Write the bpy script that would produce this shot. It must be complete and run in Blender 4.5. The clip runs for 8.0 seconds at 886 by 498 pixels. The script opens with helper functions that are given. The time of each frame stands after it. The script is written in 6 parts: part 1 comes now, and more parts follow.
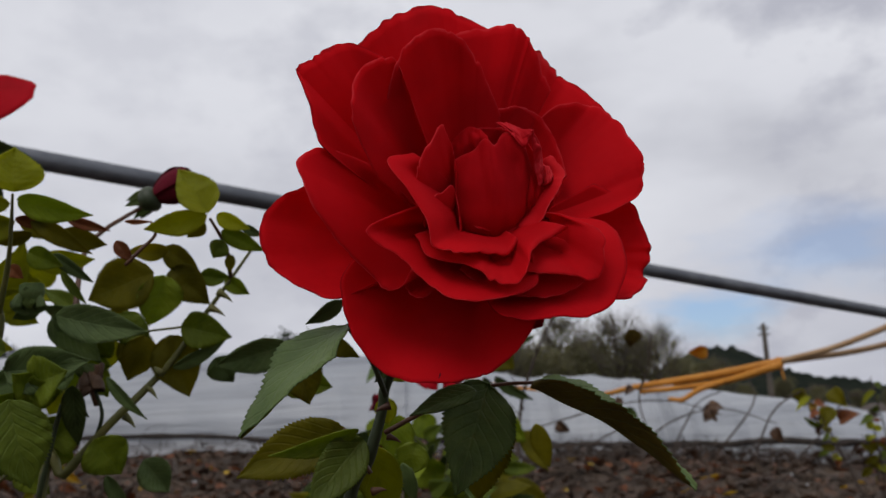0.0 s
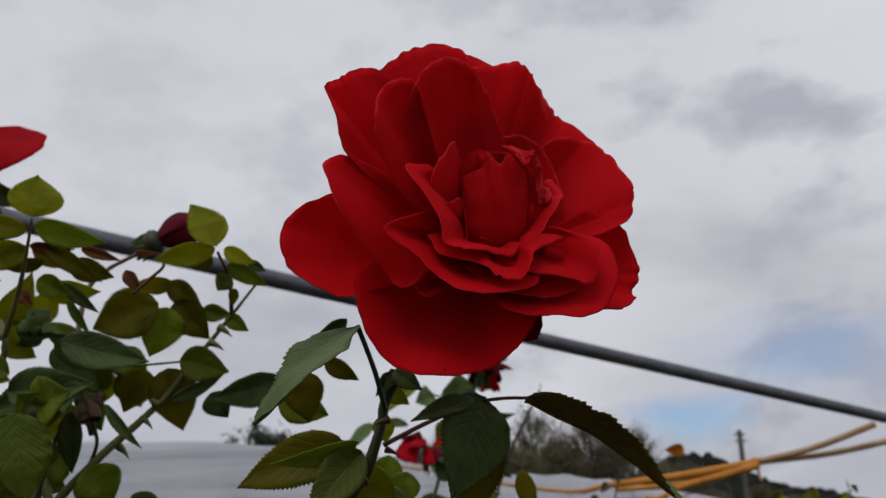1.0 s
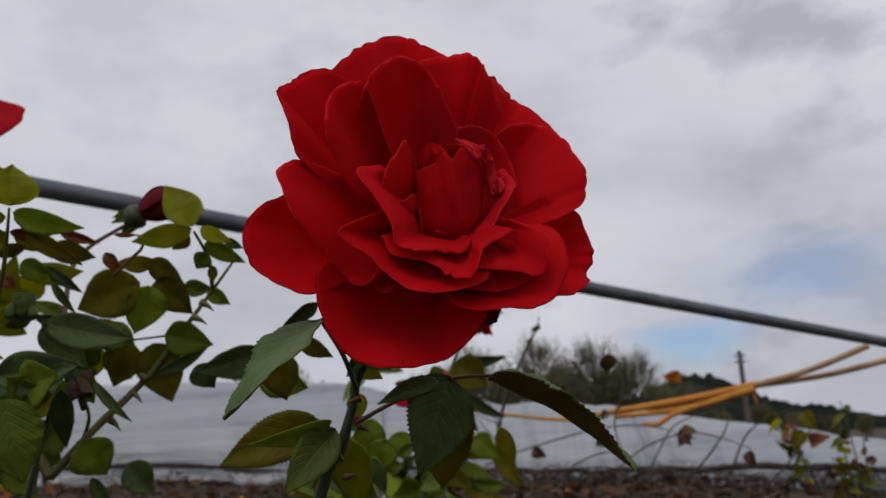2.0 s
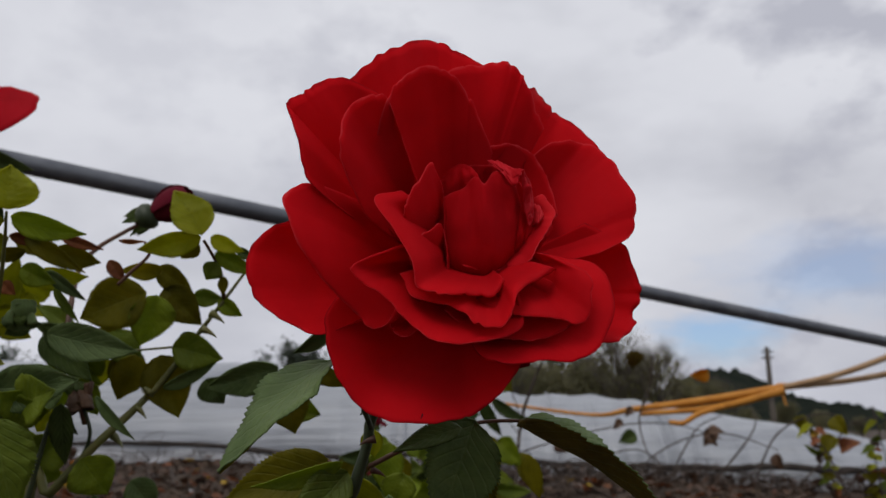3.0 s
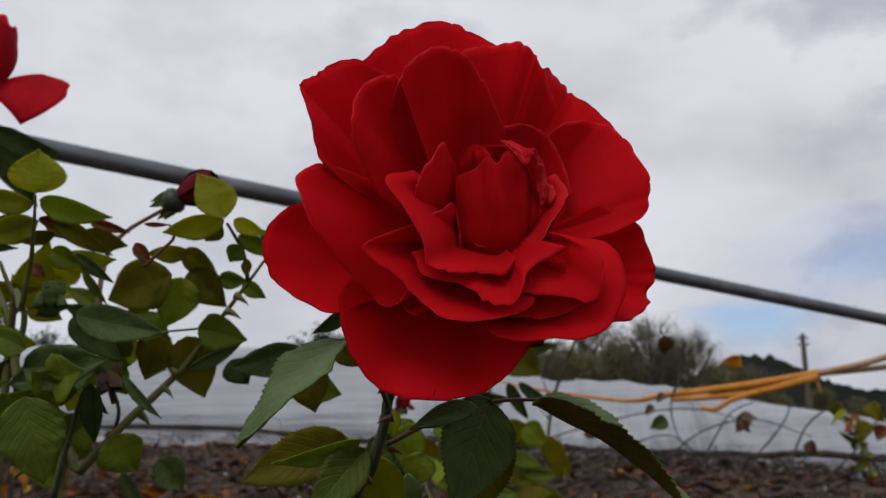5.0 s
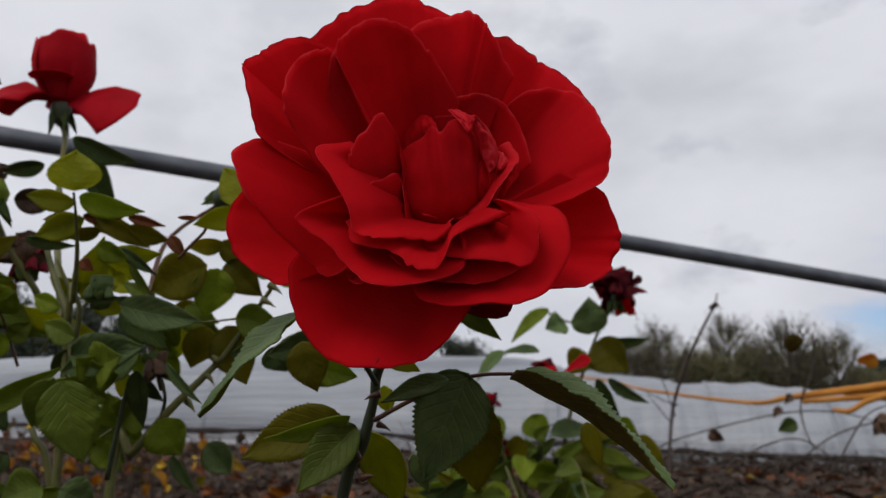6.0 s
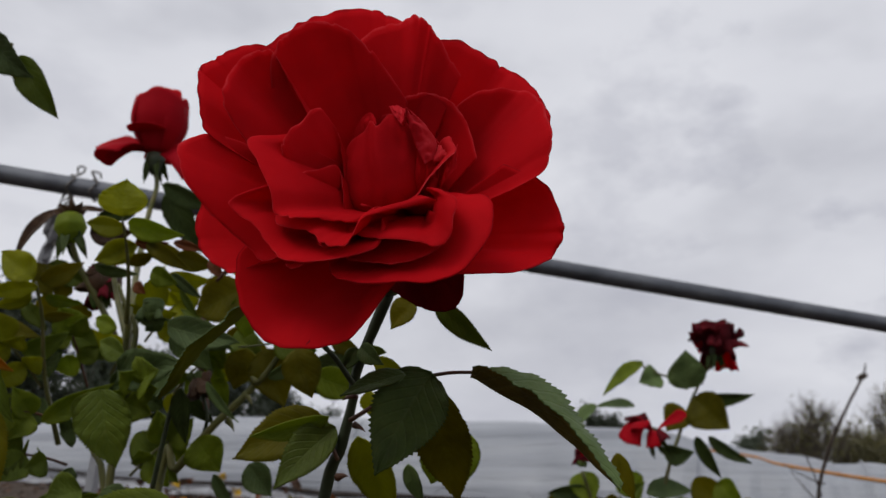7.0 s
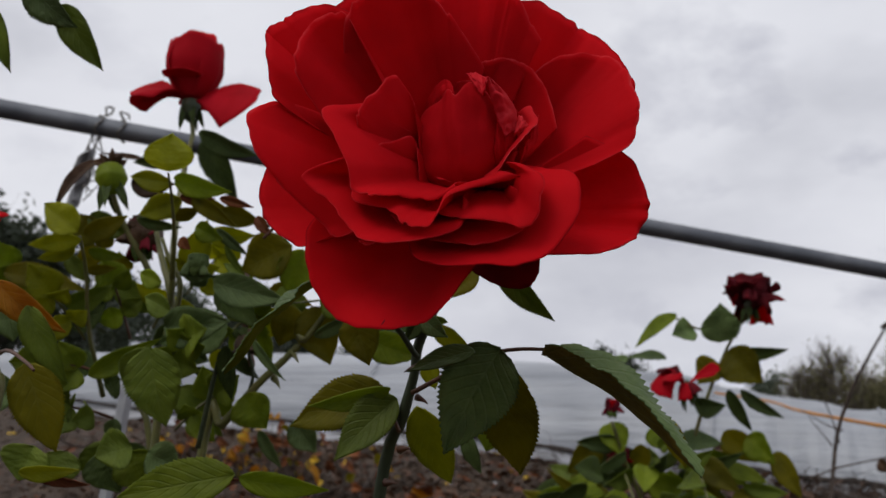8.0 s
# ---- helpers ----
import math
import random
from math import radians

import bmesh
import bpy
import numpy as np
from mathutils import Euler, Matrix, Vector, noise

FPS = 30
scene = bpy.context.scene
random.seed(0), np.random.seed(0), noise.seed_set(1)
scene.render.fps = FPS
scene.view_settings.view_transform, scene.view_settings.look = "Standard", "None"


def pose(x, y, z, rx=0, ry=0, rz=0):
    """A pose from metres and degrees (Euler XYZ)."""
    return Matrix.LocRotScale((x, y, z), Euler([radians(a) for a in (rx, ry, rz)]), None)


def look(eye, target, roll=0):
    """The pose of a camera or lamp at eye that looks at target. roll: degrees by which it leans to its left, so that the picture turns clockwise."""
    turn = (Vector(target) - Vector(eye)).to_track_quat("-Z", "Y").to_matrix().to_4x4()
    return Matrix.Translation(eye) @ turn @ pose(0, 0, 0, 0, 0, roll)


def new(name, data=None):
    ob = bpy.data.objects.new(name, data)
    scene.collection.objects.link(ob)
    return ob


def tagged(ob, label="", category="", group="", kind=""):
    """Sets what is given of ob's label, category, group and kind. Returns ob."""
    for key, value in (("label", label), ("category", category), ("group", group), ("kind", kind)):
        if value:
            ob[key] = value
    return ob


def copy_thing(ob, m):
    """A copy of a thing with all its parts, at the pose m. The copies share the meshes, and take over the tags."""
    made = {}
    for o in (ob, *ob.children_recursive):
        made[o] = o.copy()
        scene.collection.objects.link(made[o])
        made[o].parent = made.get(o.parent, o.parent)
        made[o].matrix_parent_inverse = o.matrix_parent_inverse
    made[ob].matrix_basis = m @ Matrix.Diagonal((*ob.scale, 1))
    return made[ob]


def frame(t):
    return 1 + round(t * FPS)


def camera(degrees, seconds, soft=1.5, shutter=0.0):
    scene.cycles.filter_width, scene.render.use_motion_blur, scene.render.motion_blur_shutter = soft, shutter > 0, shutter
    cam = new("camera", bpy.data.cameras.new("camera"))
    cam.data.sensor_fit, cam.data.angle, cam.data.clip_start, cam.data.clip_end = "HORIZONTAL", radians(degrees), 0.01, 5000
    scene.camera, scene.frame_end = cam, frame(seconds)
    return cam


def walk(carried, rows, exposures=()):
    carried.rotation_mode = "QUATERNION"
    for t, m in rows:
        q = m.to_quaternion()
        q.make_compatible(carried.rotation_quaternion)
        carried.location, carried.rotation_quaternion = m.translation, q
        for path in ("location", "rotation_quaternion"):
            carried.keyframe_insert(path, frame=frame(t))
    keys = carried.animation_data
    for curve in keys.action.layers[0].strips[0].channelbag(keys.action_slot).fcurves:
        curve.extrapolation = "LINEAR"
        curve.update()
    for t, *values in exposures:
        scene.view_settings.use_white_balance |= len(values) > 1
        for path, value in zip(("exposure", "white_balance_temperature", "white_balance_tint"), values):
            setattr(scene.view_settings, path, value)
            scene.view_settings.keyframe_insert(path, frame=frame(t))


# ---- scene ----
cam = camera(54.3, 8.0, soft=1.4)
# seconds, place, yaw, pitch, roll
PATH = [
    (0, 0.0023, 0.0010, 0.5999, 0.18, 11.30, -2.72),
    (0.2, 0.0200, 0.0011, 0.5868, -0.28, 13.18, -4.94),
    (0.5, 0.0231, 0.0038, 0.5774, -0.01, 15.78, -2.58),
    (0.8, 0.0080, 0.0018, 0.5747, -0.00, 17.47, -2.32),
    (1, -0.0061, -0.0108, 0.5739, -1.54, 17.59, -1.21),
    (1.5, 0.0068, -0.0181, 0.5733, -2.03, 17.02, -1.61),
    (1.7, 0.0057, -0.0238, 0.5792, -1.89, 14.99, -2.71),
    (2.8, 0.0078, -0.0079, 0.6006, -0.07, 11.96, -2.31),
    (3, 0.0068, 0.0016, 0.6058, 0.49, 12.24, -1.05),
    (3.5, -0.0050, -0.0032, 0.6022, 1.13, 12.19, -0.85),
    (4, 0.0018, -0.0042, 0.5994, 1.54, 12.07, -1.39),
    (4.5, 0.0037, 0.0027, 0.6022, 2.06, 11.97, -1.48),
    (4.7, 0.0032, -0.0016, 0.6041, 2.28, 11.34, -1.01),
    (5.8, 0.0511, 0.0080, 0.5978, 6.16, 11.63, -1.07),
    (6, 0.0540, 0.0064, 0.5946, 11.00, 11.78, -0.68),
    (6.2, 0.0720, 0.0069, 0.5894, 15.37, 12.41, -0.29),
    (6.5, 0.0910, 0.0051, 0.5775, 19.64, 14.68, 1.21),
    (7, 0.1033, 0.0194, 0.5739, 20.55, 16.33, 1.72),
    (7.5, 0.0988, 0.0224, 0.5831, 21.18, 14.93, 2.29),
    (8, 0.0866, 0.0207, 0.5848, 21.64, 12.26, 2.80),
]


def aim(x, y, z, yaw, pitch, roll):
    return pose(x, y, z, 0, 0, yaw) @ pose(0, 0, 0, 90 + pitch) @ pose(0, 0, 0, 0, 0, roll)


walk(cam, [(t, aim(*row)) for t, *row in PATH], exposures=[(0, 0.03), (0.5, -0.07), (1.0, -0.15), (1.7, -0.17), (3.0, 0.02), (4.5, 0.05), (6.5, 0.05), (7.0, 0.0), (7.5, 0.03), (8.0, 0.11)])
cam.data.dof.use_dof = True
cam.data.dof.focus_distance = 0.21
cam.data.dof.aperture_fstop = 32

# ---- sky and light ----
world = bpy.data.worlds.new("overcast_sky")
scene.world = world
world.use_nodes = True
N, LK = world.node_tree.nodes, world.node_tree.links
N.clear()


def node(tree, kind, **inputs):
    n = tree.nodes.new(kind)
    for key, value in inputs.items():
        n.inputs[key.replace("_", " ")].default_value = value
    return n


def wnoise(scale, detail, rough, stretch, offset):
    mp = node(world.node_tree, "ShaderNodeMapping", Scale=stretch, Location=offset)
    LK.new(coord.outputs["Generated"], mp.inputs["Vector"])
    n = node(world.node_tree, "ShaderNodeTexNoise", Scale=scale, Detail=detail, Roughness=rough)
    LK.new(mp.outputs[0], n.inputs["Vector"])
    return n.outputs["Fac"]


def wmath(op, a, b):
    n = N.new("ShaderNodeMath")
    n.operation = op
    for i, v in enumerate((a, b)):
        if isinstance(v, (int, float)):
            n.inputs[i].default_value = v
        else:
            LK.new(v, n.inputs[i])
    return n.outputs[0]


def wramp(fac, stops):
    n = N.new("ShaderNodeValToRGB")
    while len(n.color_ramp.elements) < len(stops):
        n.color_ramp.elements.new(0.5)
    for e, (at, col) in zip(n.color_ramp.elements, stops):
        e.position, e.color = at, (*col, 1)
    LK.new(fac, n.inputs[0])
    return n.outputs["Color"]


def wmix(fac, a, b):
    n = N.new("ShaderNodeMix")
    n.data_type = "RGBA"
    LK.new(fac, n.inputs["Factor"])
    LK.new(a, n.inputs[6])
    LK.new(b, n.inputs[7])
    return n.outputs[2]


coord = N.new("ShaderNodeTexCoord")
sky = N.new("ShaderNodeTexSky")
sky.sky_type, sky.sun_disc = "NISHITA", False
sky.sun_elevation, sky.sun_rotation = radians(48), radians(200)
blue = N.new("ShaderNodeVectorMath")
blue.operation = "SCALE"
blue.inputs["Scale"].default_value = 0.095
LK.new(sky.outputs[0], blue.inputs[0])
# high cloud: a pale veil with grey, streaky bellies that grow heavier low in the east
veil = wramp(wnoise(2.0, 5, 0.52, (1, 1, 2.0), (0.3, 1.7, 0.2)), [(0.30, (0.50, 0.51, 0.565)), (0.45, (0.67, 0.68, 0.735)), (0.66, (0.75, 0.76, 0.81))])
belly = wramp(wnoise(5.0, 7, 0.56, (1, 1, 1.7), (2.1, 0.4, 1.35)), [(0.50, (0, 0, 0)), (0.64, (1, 1, 1))])
east = N.new("ShaderNodeVectorMath")
east.operation = "DOT_PRODUCT"
east.inputs[1].default_value = Vector((0.42, 0.88, 0.20)).normalized()
LK.new(coord.outputs["Generated"], east.inputs[0])
heavy = wramp(east.outputs["Value"], [(0.74, (0.30, 0.30, 0.30)), (0.97, (0.85, 0.85, 0.85))])
grey = N.new("ShaderNodeRGB")
grey.outputs[0].default_value = (0.42, 0.43, 0.50, 1)
height = N.new("ShaderNodeSeparateXYZ")
LK.new(coord.outputs["Generated"], height.inputs[0])
low = wmath("MULTIPLY", wramp(height.outputs[2], [(0.06, (1, 1, 1)), (0.34, (0, 0, 0))]), wramp(wnoise(3.1, 5, 0.55, (1, 1, 2.4), (4.2, 0.9, 0.3)), [(0.36, (0.1, 0.1, 0.1)), (0.60, (0.62, 0.62, 0.62))]))
cloud = wmix(wmath("MAXIMUM", wmath("MULTIPLY", belly, heavy), low), veil, grey.outputs[0])
# a thin rift with blue sky low over the valley, and a fainter one above it
def opening(centre, inner, outer, tall):
    off = N.new("ShaderNodeVectorMath")
    off.operation = "SUBTRACT"
    off.inputs[1].default_value = Vector(centre).normalized()
    LK.new(coord.outputs["Generated"], off.inputs[0])
    flat = N.new("ShaderNodeVectorMath")
    flat.operation = "MULTIPLY"
    flat.inputs[1].default_value = (1, 1, tall)
    LK.new(off.outputs[0], flat.inputs[0])
    span = N.new("ShaderNodeVectorMath")
    span.operation = "LENGTH"
    LK.new(flat.outputs[0], span.inputs[0])
    ragged = wmath("ADD", span.outputs["Value"], wmath("MULTIPLY", wmath("SUBTRACT", wnoise(9.0, 6, 0.6, (1, 1, 3.0), (0.75, 0.2, 0.62)), 0.5), 0.16))
    return wramp(ragged, [(inner, (1, 1, 1)), (outer, (0, 0, 0))])


gap = wmath("MAXIMUM", wmath("MULTIPLY", opening((0.295, 0.95, 0.104), 0.02, 0.085, 2.6), 0.75), wmath("MULTIPLY", opening((0.40, 0.90, 0.165), 0.02, 0.13, 2.2), 0.45))
clear = N.new("ShaderNodeVectorMath")
clear.operation = "MULTIPLY"
clear.inputs[1].default_value = (0.70, 0.86, 1.12)
LK.new(blue.outputs[0], clear.inputs[0])
sky_colour = wmix(gap, cloud, clear.outputs[0])
background = N.new("ShaderNodeBackground")
background.inputs["Strength"].default_value = 1.0
LK.new(sky_colour, background.inputs["Color"])
LK.new(background.outputs[0], N.new("ShaderNodeOutputWorld").inputs["Surface"])

sun = new("sun", bpy.data.lights.new("sun", "SUN"))
sun.data.energy, sun.data.angle, sun.data.color = 1.0, radians(25), (1.0, 0.96, 0.9)
sun.matrix_world = look((-3, -8, 10), (0, 0, 0))


# ---- materials ----
def shader(name, base, rough=0.6, metal=0.0, sheen=0.0, spec=0.5):
    m = bpy.data.materials.new(name)
    m.use_nodes = True
    b = m.node_tree.nodes["Principled BSDF"]
    b.inputs["Base Color"].default_value = (*base, 1)
    b.inputs["Roughness"].default_value = rough
    b.inputs["Metallic"].default_value = metal
    b.inputs["Specular IOR Level"].default_value = spec
    b.inputs["Sheen Weight"].default_value = sheen
    return m, m.node_tree, b


def mottle(m, tree, b, stops, scale, detail=6, rough=0.6, stretch=(1, 1, 1), bump=0.0, bump_scale=None, dist=0.001, random_hue=0.0, source="Object"):
    """Colour from noise at two scales, with relief."""
    tc = tree.nodes.new("ShaderNodeTexCoord")
    mp = node(tree, "ShaderNodeMapping", Scale=stretch)
    tree.links.new(tc.outputs[source], mp.inputs["Vector"])
    n = node(tree, "ShaderNodeTexNoise", Scale=scale, Detail=detail, Roughness=rough)
    tree.links.new(mp.outputs[0], n.inputs["Vector"])
    ramp = tree.nodes.new("ShaderNodeValToRGB")
    while len(ramp.color_ramp.elements) < len(stops):
        ramp.color_ramp.elements.new(0.5)
    for e, (at, col) in zip(ramp.color_ramp.elements, stops):
        e.position, e.color = at, (*col, 1)
    tree.links.new(n.outputs["Fac"], ramp.inputs[0])
    out = ramp.outputs["Color"]
    if random_hue:
        info = tree.nodes.new("ShaderNodeObjectInfo")
        mr = node(tree, "ShaderNodeMapRange")
        mr.inputs["To Min"].default_value, mr.inputs["To Max"].default_value = 1 - random_hue, 1 + random_hue
        tree.links.new(info.outputs["Random"], mr.inputs["Value"])
        hs = tree.nodes.new("ShaderNodeHueSaturation")
        tree.links.new(out, hs.inputs["Color"])
        tree.links.new(mr.outputs[0], hs.inputs["Value"])
        out = hs.outputs["Color"]
    tree.links.new(out, b.inputs["Base Color"])
    if bump:
        n2 = node(tree, "ShaderNodeTexNoise", Scale=bump_scale or scale * 6, Detail=5)
        tree.links.new(mp.outputs[0], n2.inputs["Vector"])
        bp = node(tree, "ShaderNodeBump", Strength=bump, Distance=dist)
        tree.links.new(n2.outputs["Fac"], bp.inputs["Height"])
        tree.links.new(bp.outputs[0], b.inputs["Normal"])
    return out


def glow_through(m, tree, b, colour_out, share, tint=(1, 1, 1)):
    """Thin leaf or petal: part of the light passes through it."""
    tr = tree.nodes.new("ShaderNodeBsdfTranslucent")
    if colour_out is None:
        tr.inputs["Color"].default_value = (*tint, 1)
    else:
        mul = tree.nodes.new("ShaderNodeMix")
        mul.data_type, mul.blend_type = "RGBA", "MULTIPLY"
        mul.inputs["Factor"].default_value = 1
        mul.inputs[7].default_value = (*tint, 1)
        tree.links.new(colour_out, mul.inputs[6])
        tree.links.new(mul.outputs[2], tr.inputs["Color"])
    mix = tree.nodes.new("ShaderNodeMixShader")
    mix.inputs[0].default_value = share
    tree.links.new(b.outputs[0], mix.inputs[1])
    tree.links.new(tr.outputs[0], mix.inputs[2])
    tree.links.new(mix.outputs[0], tree.nodes["Material Output"].inputs["Surface"])


def smath(tree, op, a, b=None, c=None):
    n = tree.nodes.new("ShaderNodeMath")
    n.operation = op
    for i, v in enumerate((a, b, c)):
        if v is None:
            continue
        if isinstance(v, (int, float)):
            n.inputs[i].default_value = v
        else:
            tree.links.new(v, n.inputs[i])
    return n.outputs[0]


def petal_material(name, dark, mid, light, share, rough=0.7, spec=0.045, rim=(0.92, 0.04, 0.06), rim_share=0.35):
    m, tree, b = shader(name, mid, rough, sheen=0.0, spec=spec)
    out = mottle(m, tree, b, [(0.25, dark), (0.5, mid), (0.8, light)], 38, 5, 0.55, bump=0.2, bump_scale=520, dist=0.0006)
    uv = tree.nodes.new("ShaderNodeUVMap")
    uv.uv_map = "sheet"
    # thin rim: caught light painted as a paler tone, or a withered dark edge
    sep = tree.nodes.new("ShaderNodeSeparateXYZ")
    tree.links.new(uv.outputs[0], sep.inputs[0])
    side = smath(tree, "ABSOLUTE", smath(tree, "MULTIPLY_ADD", sep.outputs[1], 2.0, -1.0))
    edge = smath(tree, "MAXIMUM", sep.outputs[0], smath(tree, "SUBTRACT", side, 0.004))
    rim_noise = node(tree, "ShaderNodeTexNoise", Scale=14.0, Detail=4)
    tree.links.new(uv.outputs[0], rim_noise.inputs["Vector"])
    edge = smath(tree, "MULTIPLY_ADD", rim_noise.outputs["Fac"], 0.035, edge)
    mr = node(tree, "ShaderNodeMapRange")
    mr.inputs["From Min"].default_value, mr.inputs["From Max"].default_value = 1.006, 1.020
    mr.inputs["To Max"].default_value = rim_share
    tree.links.new(edge, mr.inputs["Value"])
    mix = tree.nodes.new("ShaderNodeMix")
    mix.data_type = "RGBA"
    mix.inputs[7].default_value = (*rim, 1)
    tree.links.new(mr.outputs[0], mix.inputs["Factor"])
    tree.links.new(out, mix.inputs[6])
    out = mix.outputs[2]
    tree.links.new(out, b.inputs["Base Color"])
    mp = node(tree, "ShaderNodeMapping", Scale=(2.2, 46, 1))
    tree.links.new(uv.outputs[0], mp.inputs["Vector"])
    fibre = node(tree, "ShaderNodeTexNoise", Scale=1.0, Detail=4, Roughness=0.6)
    tree.links.new(mp.outputs[0], fibre.inputs["Vector"])
    bp = node(tree, "ShaderNodeBump", Strength=0.11, Distance=0.0008)
    tree.links.new(fibre.outputs["Fac"], bp.inputs["Height"])
    tree.links.new(b.inputs["Normal"].links[0].from_socket, bp.inputs["Normal"])
    tree.links.new(bp.outputs[0], b.inputs["Normal"])
    glow_through(m, tree, b, out, share, (1.0, 0.9, 0.9))
    return m


PETAL = petal_material("red_petal", (0.56, 0.006, 0.012), (0.67, 0.008, 0.015), (0.76, 0.012, 0.022), 0.50, rim=(0.88, 0.10, 0.12), rim_share=0.42)
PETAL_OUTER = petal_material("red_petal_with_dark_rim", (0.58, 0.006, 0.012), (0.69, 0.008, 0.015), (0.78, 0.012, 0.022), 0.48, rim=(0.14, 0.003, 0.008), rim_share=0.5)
PETAL_CRIMSON = petal_material("crimson_petal", (0.34, 0.004, 0.010), (0.44, 0.006, 0.014), (0.54, 0.012, 0.026), 0.36, 0.65, 0.05)
PETAL_MID = petal_material("bright_red_petal", (0.50, 0.006, 0.012), (0.64, 0.010, 0.018), (0.76, 0.026, 0.036), 0.42, 0.65, 0.06, rim=(0.9, 0.14, 0.16), rim_share=0.45)
PETAL_HEART = petal_material("deep_velvet_petal", (0.46, 0.005, 0.010), (0.64, 0.008, 0.015), (0.78, 0.018, 0.028), 0.46, 0.7, 0.03, rim=(0.85, 0.10, 0.12), rim_share=0.35)
# rosier red: the pink highlights on the curls are put into the colour
PETAL_CURL = petal_material("highlit_curled_petal", (0.56, 0.010, 0.020), (0.68, 0.022, 0.034), (0.78, 0.05, 0.06), 0.36, 0.6, 0.08, rim=(0.9, 0.16, 0.18), rim_share=0.4)
# pinkish red, with the sheen on the half-open bud's top painted in
PETAL_PINK = petal_material("highlit_pinkish_petal", (0.60, 0.02, 0.03), (0.72, 0.035, 0.05), (0.80, 0.09, 0.10), 0.34, 0.6, 0.08)
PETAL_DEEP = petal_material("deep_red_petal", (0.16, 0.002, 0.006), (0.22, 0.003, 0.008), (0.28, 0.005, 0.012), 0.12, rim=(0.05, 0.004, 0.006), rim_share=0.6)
PETAL_OLD = petal_material("wilted_petal", (0.035, 0.004, 0.006), (0.09, 0.008, 0.012), (0.22, 0.012, 0.018), 0.15, rim=(0.05, 0.004, 0.006), rim_share=0.6)
PETAL_BUD = petal_material("dark_bud", (0.06, 0.006, 0.012), (0.12, 0.01, 0.02), (0.2, 0.02, 0.03), 0.1, rim=(0.05, 0.004, 0.006), rim_share=0.6)


def veins(tree, b, colour_out, light, bump):
    """Midrib and side veins of a leaf, from its flat layout."""
    uv = tree.nodes.new("ShaderNodeUVMap")
    uv.uv_map = "sheet"
    sep = tree.nodes.new("ShaderNodeSeparateXYZ")
    tree.links.new(uv.outputs[0], sep.inputs[0])
    t = smath(tree, "ABSOLUTE", smath(tree, "MULTIPLY_ADD", sep.outputs[1], 2.0, -1.0))
    phase = smath(tree, "MULTIPLY", smath(tree, "MULTIPLY_ADD", t, -0.32, sep.outputs[0]), 8.0)
    side = smath(tree, "PINGPONG", phase, 0.5)
    side = smath(tree, "SMOOTH_MIN", smath(tree, "MULTIPLY", side, 7.0), 1.0, 0.2)
    rib = smath(tree, "SMOOTH_MIN", smath(tree, "MULTIPLY", t, 14.0), 1.0, 0.2)
    height = smath(tree, "MULTIPLY", side, rib)
    mr = tree.nodes.new("ShaderNodeMapRange")
    mr.inputs["To Min"].default_value, mr.inputs["To Max"].default_value = light, 0.0
    tree.links.new(height, mr.inputs["Value"])
    mix = tree.nodes.new("ShaderNodeMix")
    mix.data_type = "RGBA"
    mix.inputs[7].default_value = (0.30, 0.36, 0.16, 1)
    tree.links.new(mr.outputs[0], mix.inputs["Factor"])
    tree.links.new(colour_out, mix.inputs[6])
    tree.links.new(mix.outputs[2], b.inputs["Base Color"])
    bp = node(tree, "ShaderNodeBump", Strength=bump, Distance=0.0012)
    tree.links.new(height, bp.inputs["Height"])
    if b.inputs["Normal"].links:
        tree.links.new(b.inputs["Normal"].links[0].from_socket, bp.inputs["Normal"])
    tree.links.new(bp.outputs[0], b.inputs["Normal"])
    return mix.outputs[2]


def leaf_material(name, dark, mid, light, share, rough=0.5, tint=(1.15, 1.1, 0.22), spec=0.24, veined=True):
    m, tree, b = shader(name, mid, rough, spec=spec)
    out = mottle(m, tree, b, [(0.28, dark), (0.5, mid), (0.75, light)], 60, 7, 0.65, bump=0.5, bump_scale=500, dist=0.0008, random_hue=0.25)
    if veined:
        out = veins(tree, b, out, 0.06, 0.36)
    glow_through(m, tree, b, out, share, tint)
    return m


LEAF = leaf_material("green_leaf", (0.137, 0.188, 0.014), (0.216, 0.277, 0.020), (0.293, 0.352, 0.029), 0.58)
LEAF_DEEP = leaf_material("deep_green_leaf", (0.091, 0.128, 0.016), (0.141, 0.190, 0.023), (0.203, 0.256, 0.036), 0.46)
LEAF_DARK = leaf_material("dark_green_leaf", (0.031, 0.047, 0.012), (0.051, 0.076, 0.017), (0.077, 0.109, 0.025), 0.2, spec=0.14)
# grey-green upper side, with some of the sky's bluish sheen put into the tone
LEAF_GREY = leaf_material("bluish_green_leaf", (0.063, 0.100, 0.030), (0.100, 0.149, 0.047), (0.142, 0.199, 0.068), 0.22, 0.55)
LEAF_OLIVE = leaf_material("olive_leaf", (0.150, 0.136, 0.008), (0.218, 0.200, 0.013), (0.275, 0.246, 0.020), 0.7)
LEAF_LIME = leaf_material("young_leaf", (0.247, 0.265, 0.010), (0.343, 0.361, 0.015), (0.415, 0.421, 0.024), 0.62)
LEAF_RUST = leaf_material("rusty_leaf", (0.10, 0.025, 0.012), (0.2, 0.06, 0.02), (0.3, 0.12, 0.03), 0.25, tint=(1, 0.8, 0.5))
LEAF_ORANGE = leaf_material("turning_leaf", (0.42, 0.18, 0.014), (0.56, 0.28, 0.022), (0.46, 0.34, 0.035), 0.6, tint=(1, 0.8, 0.4))
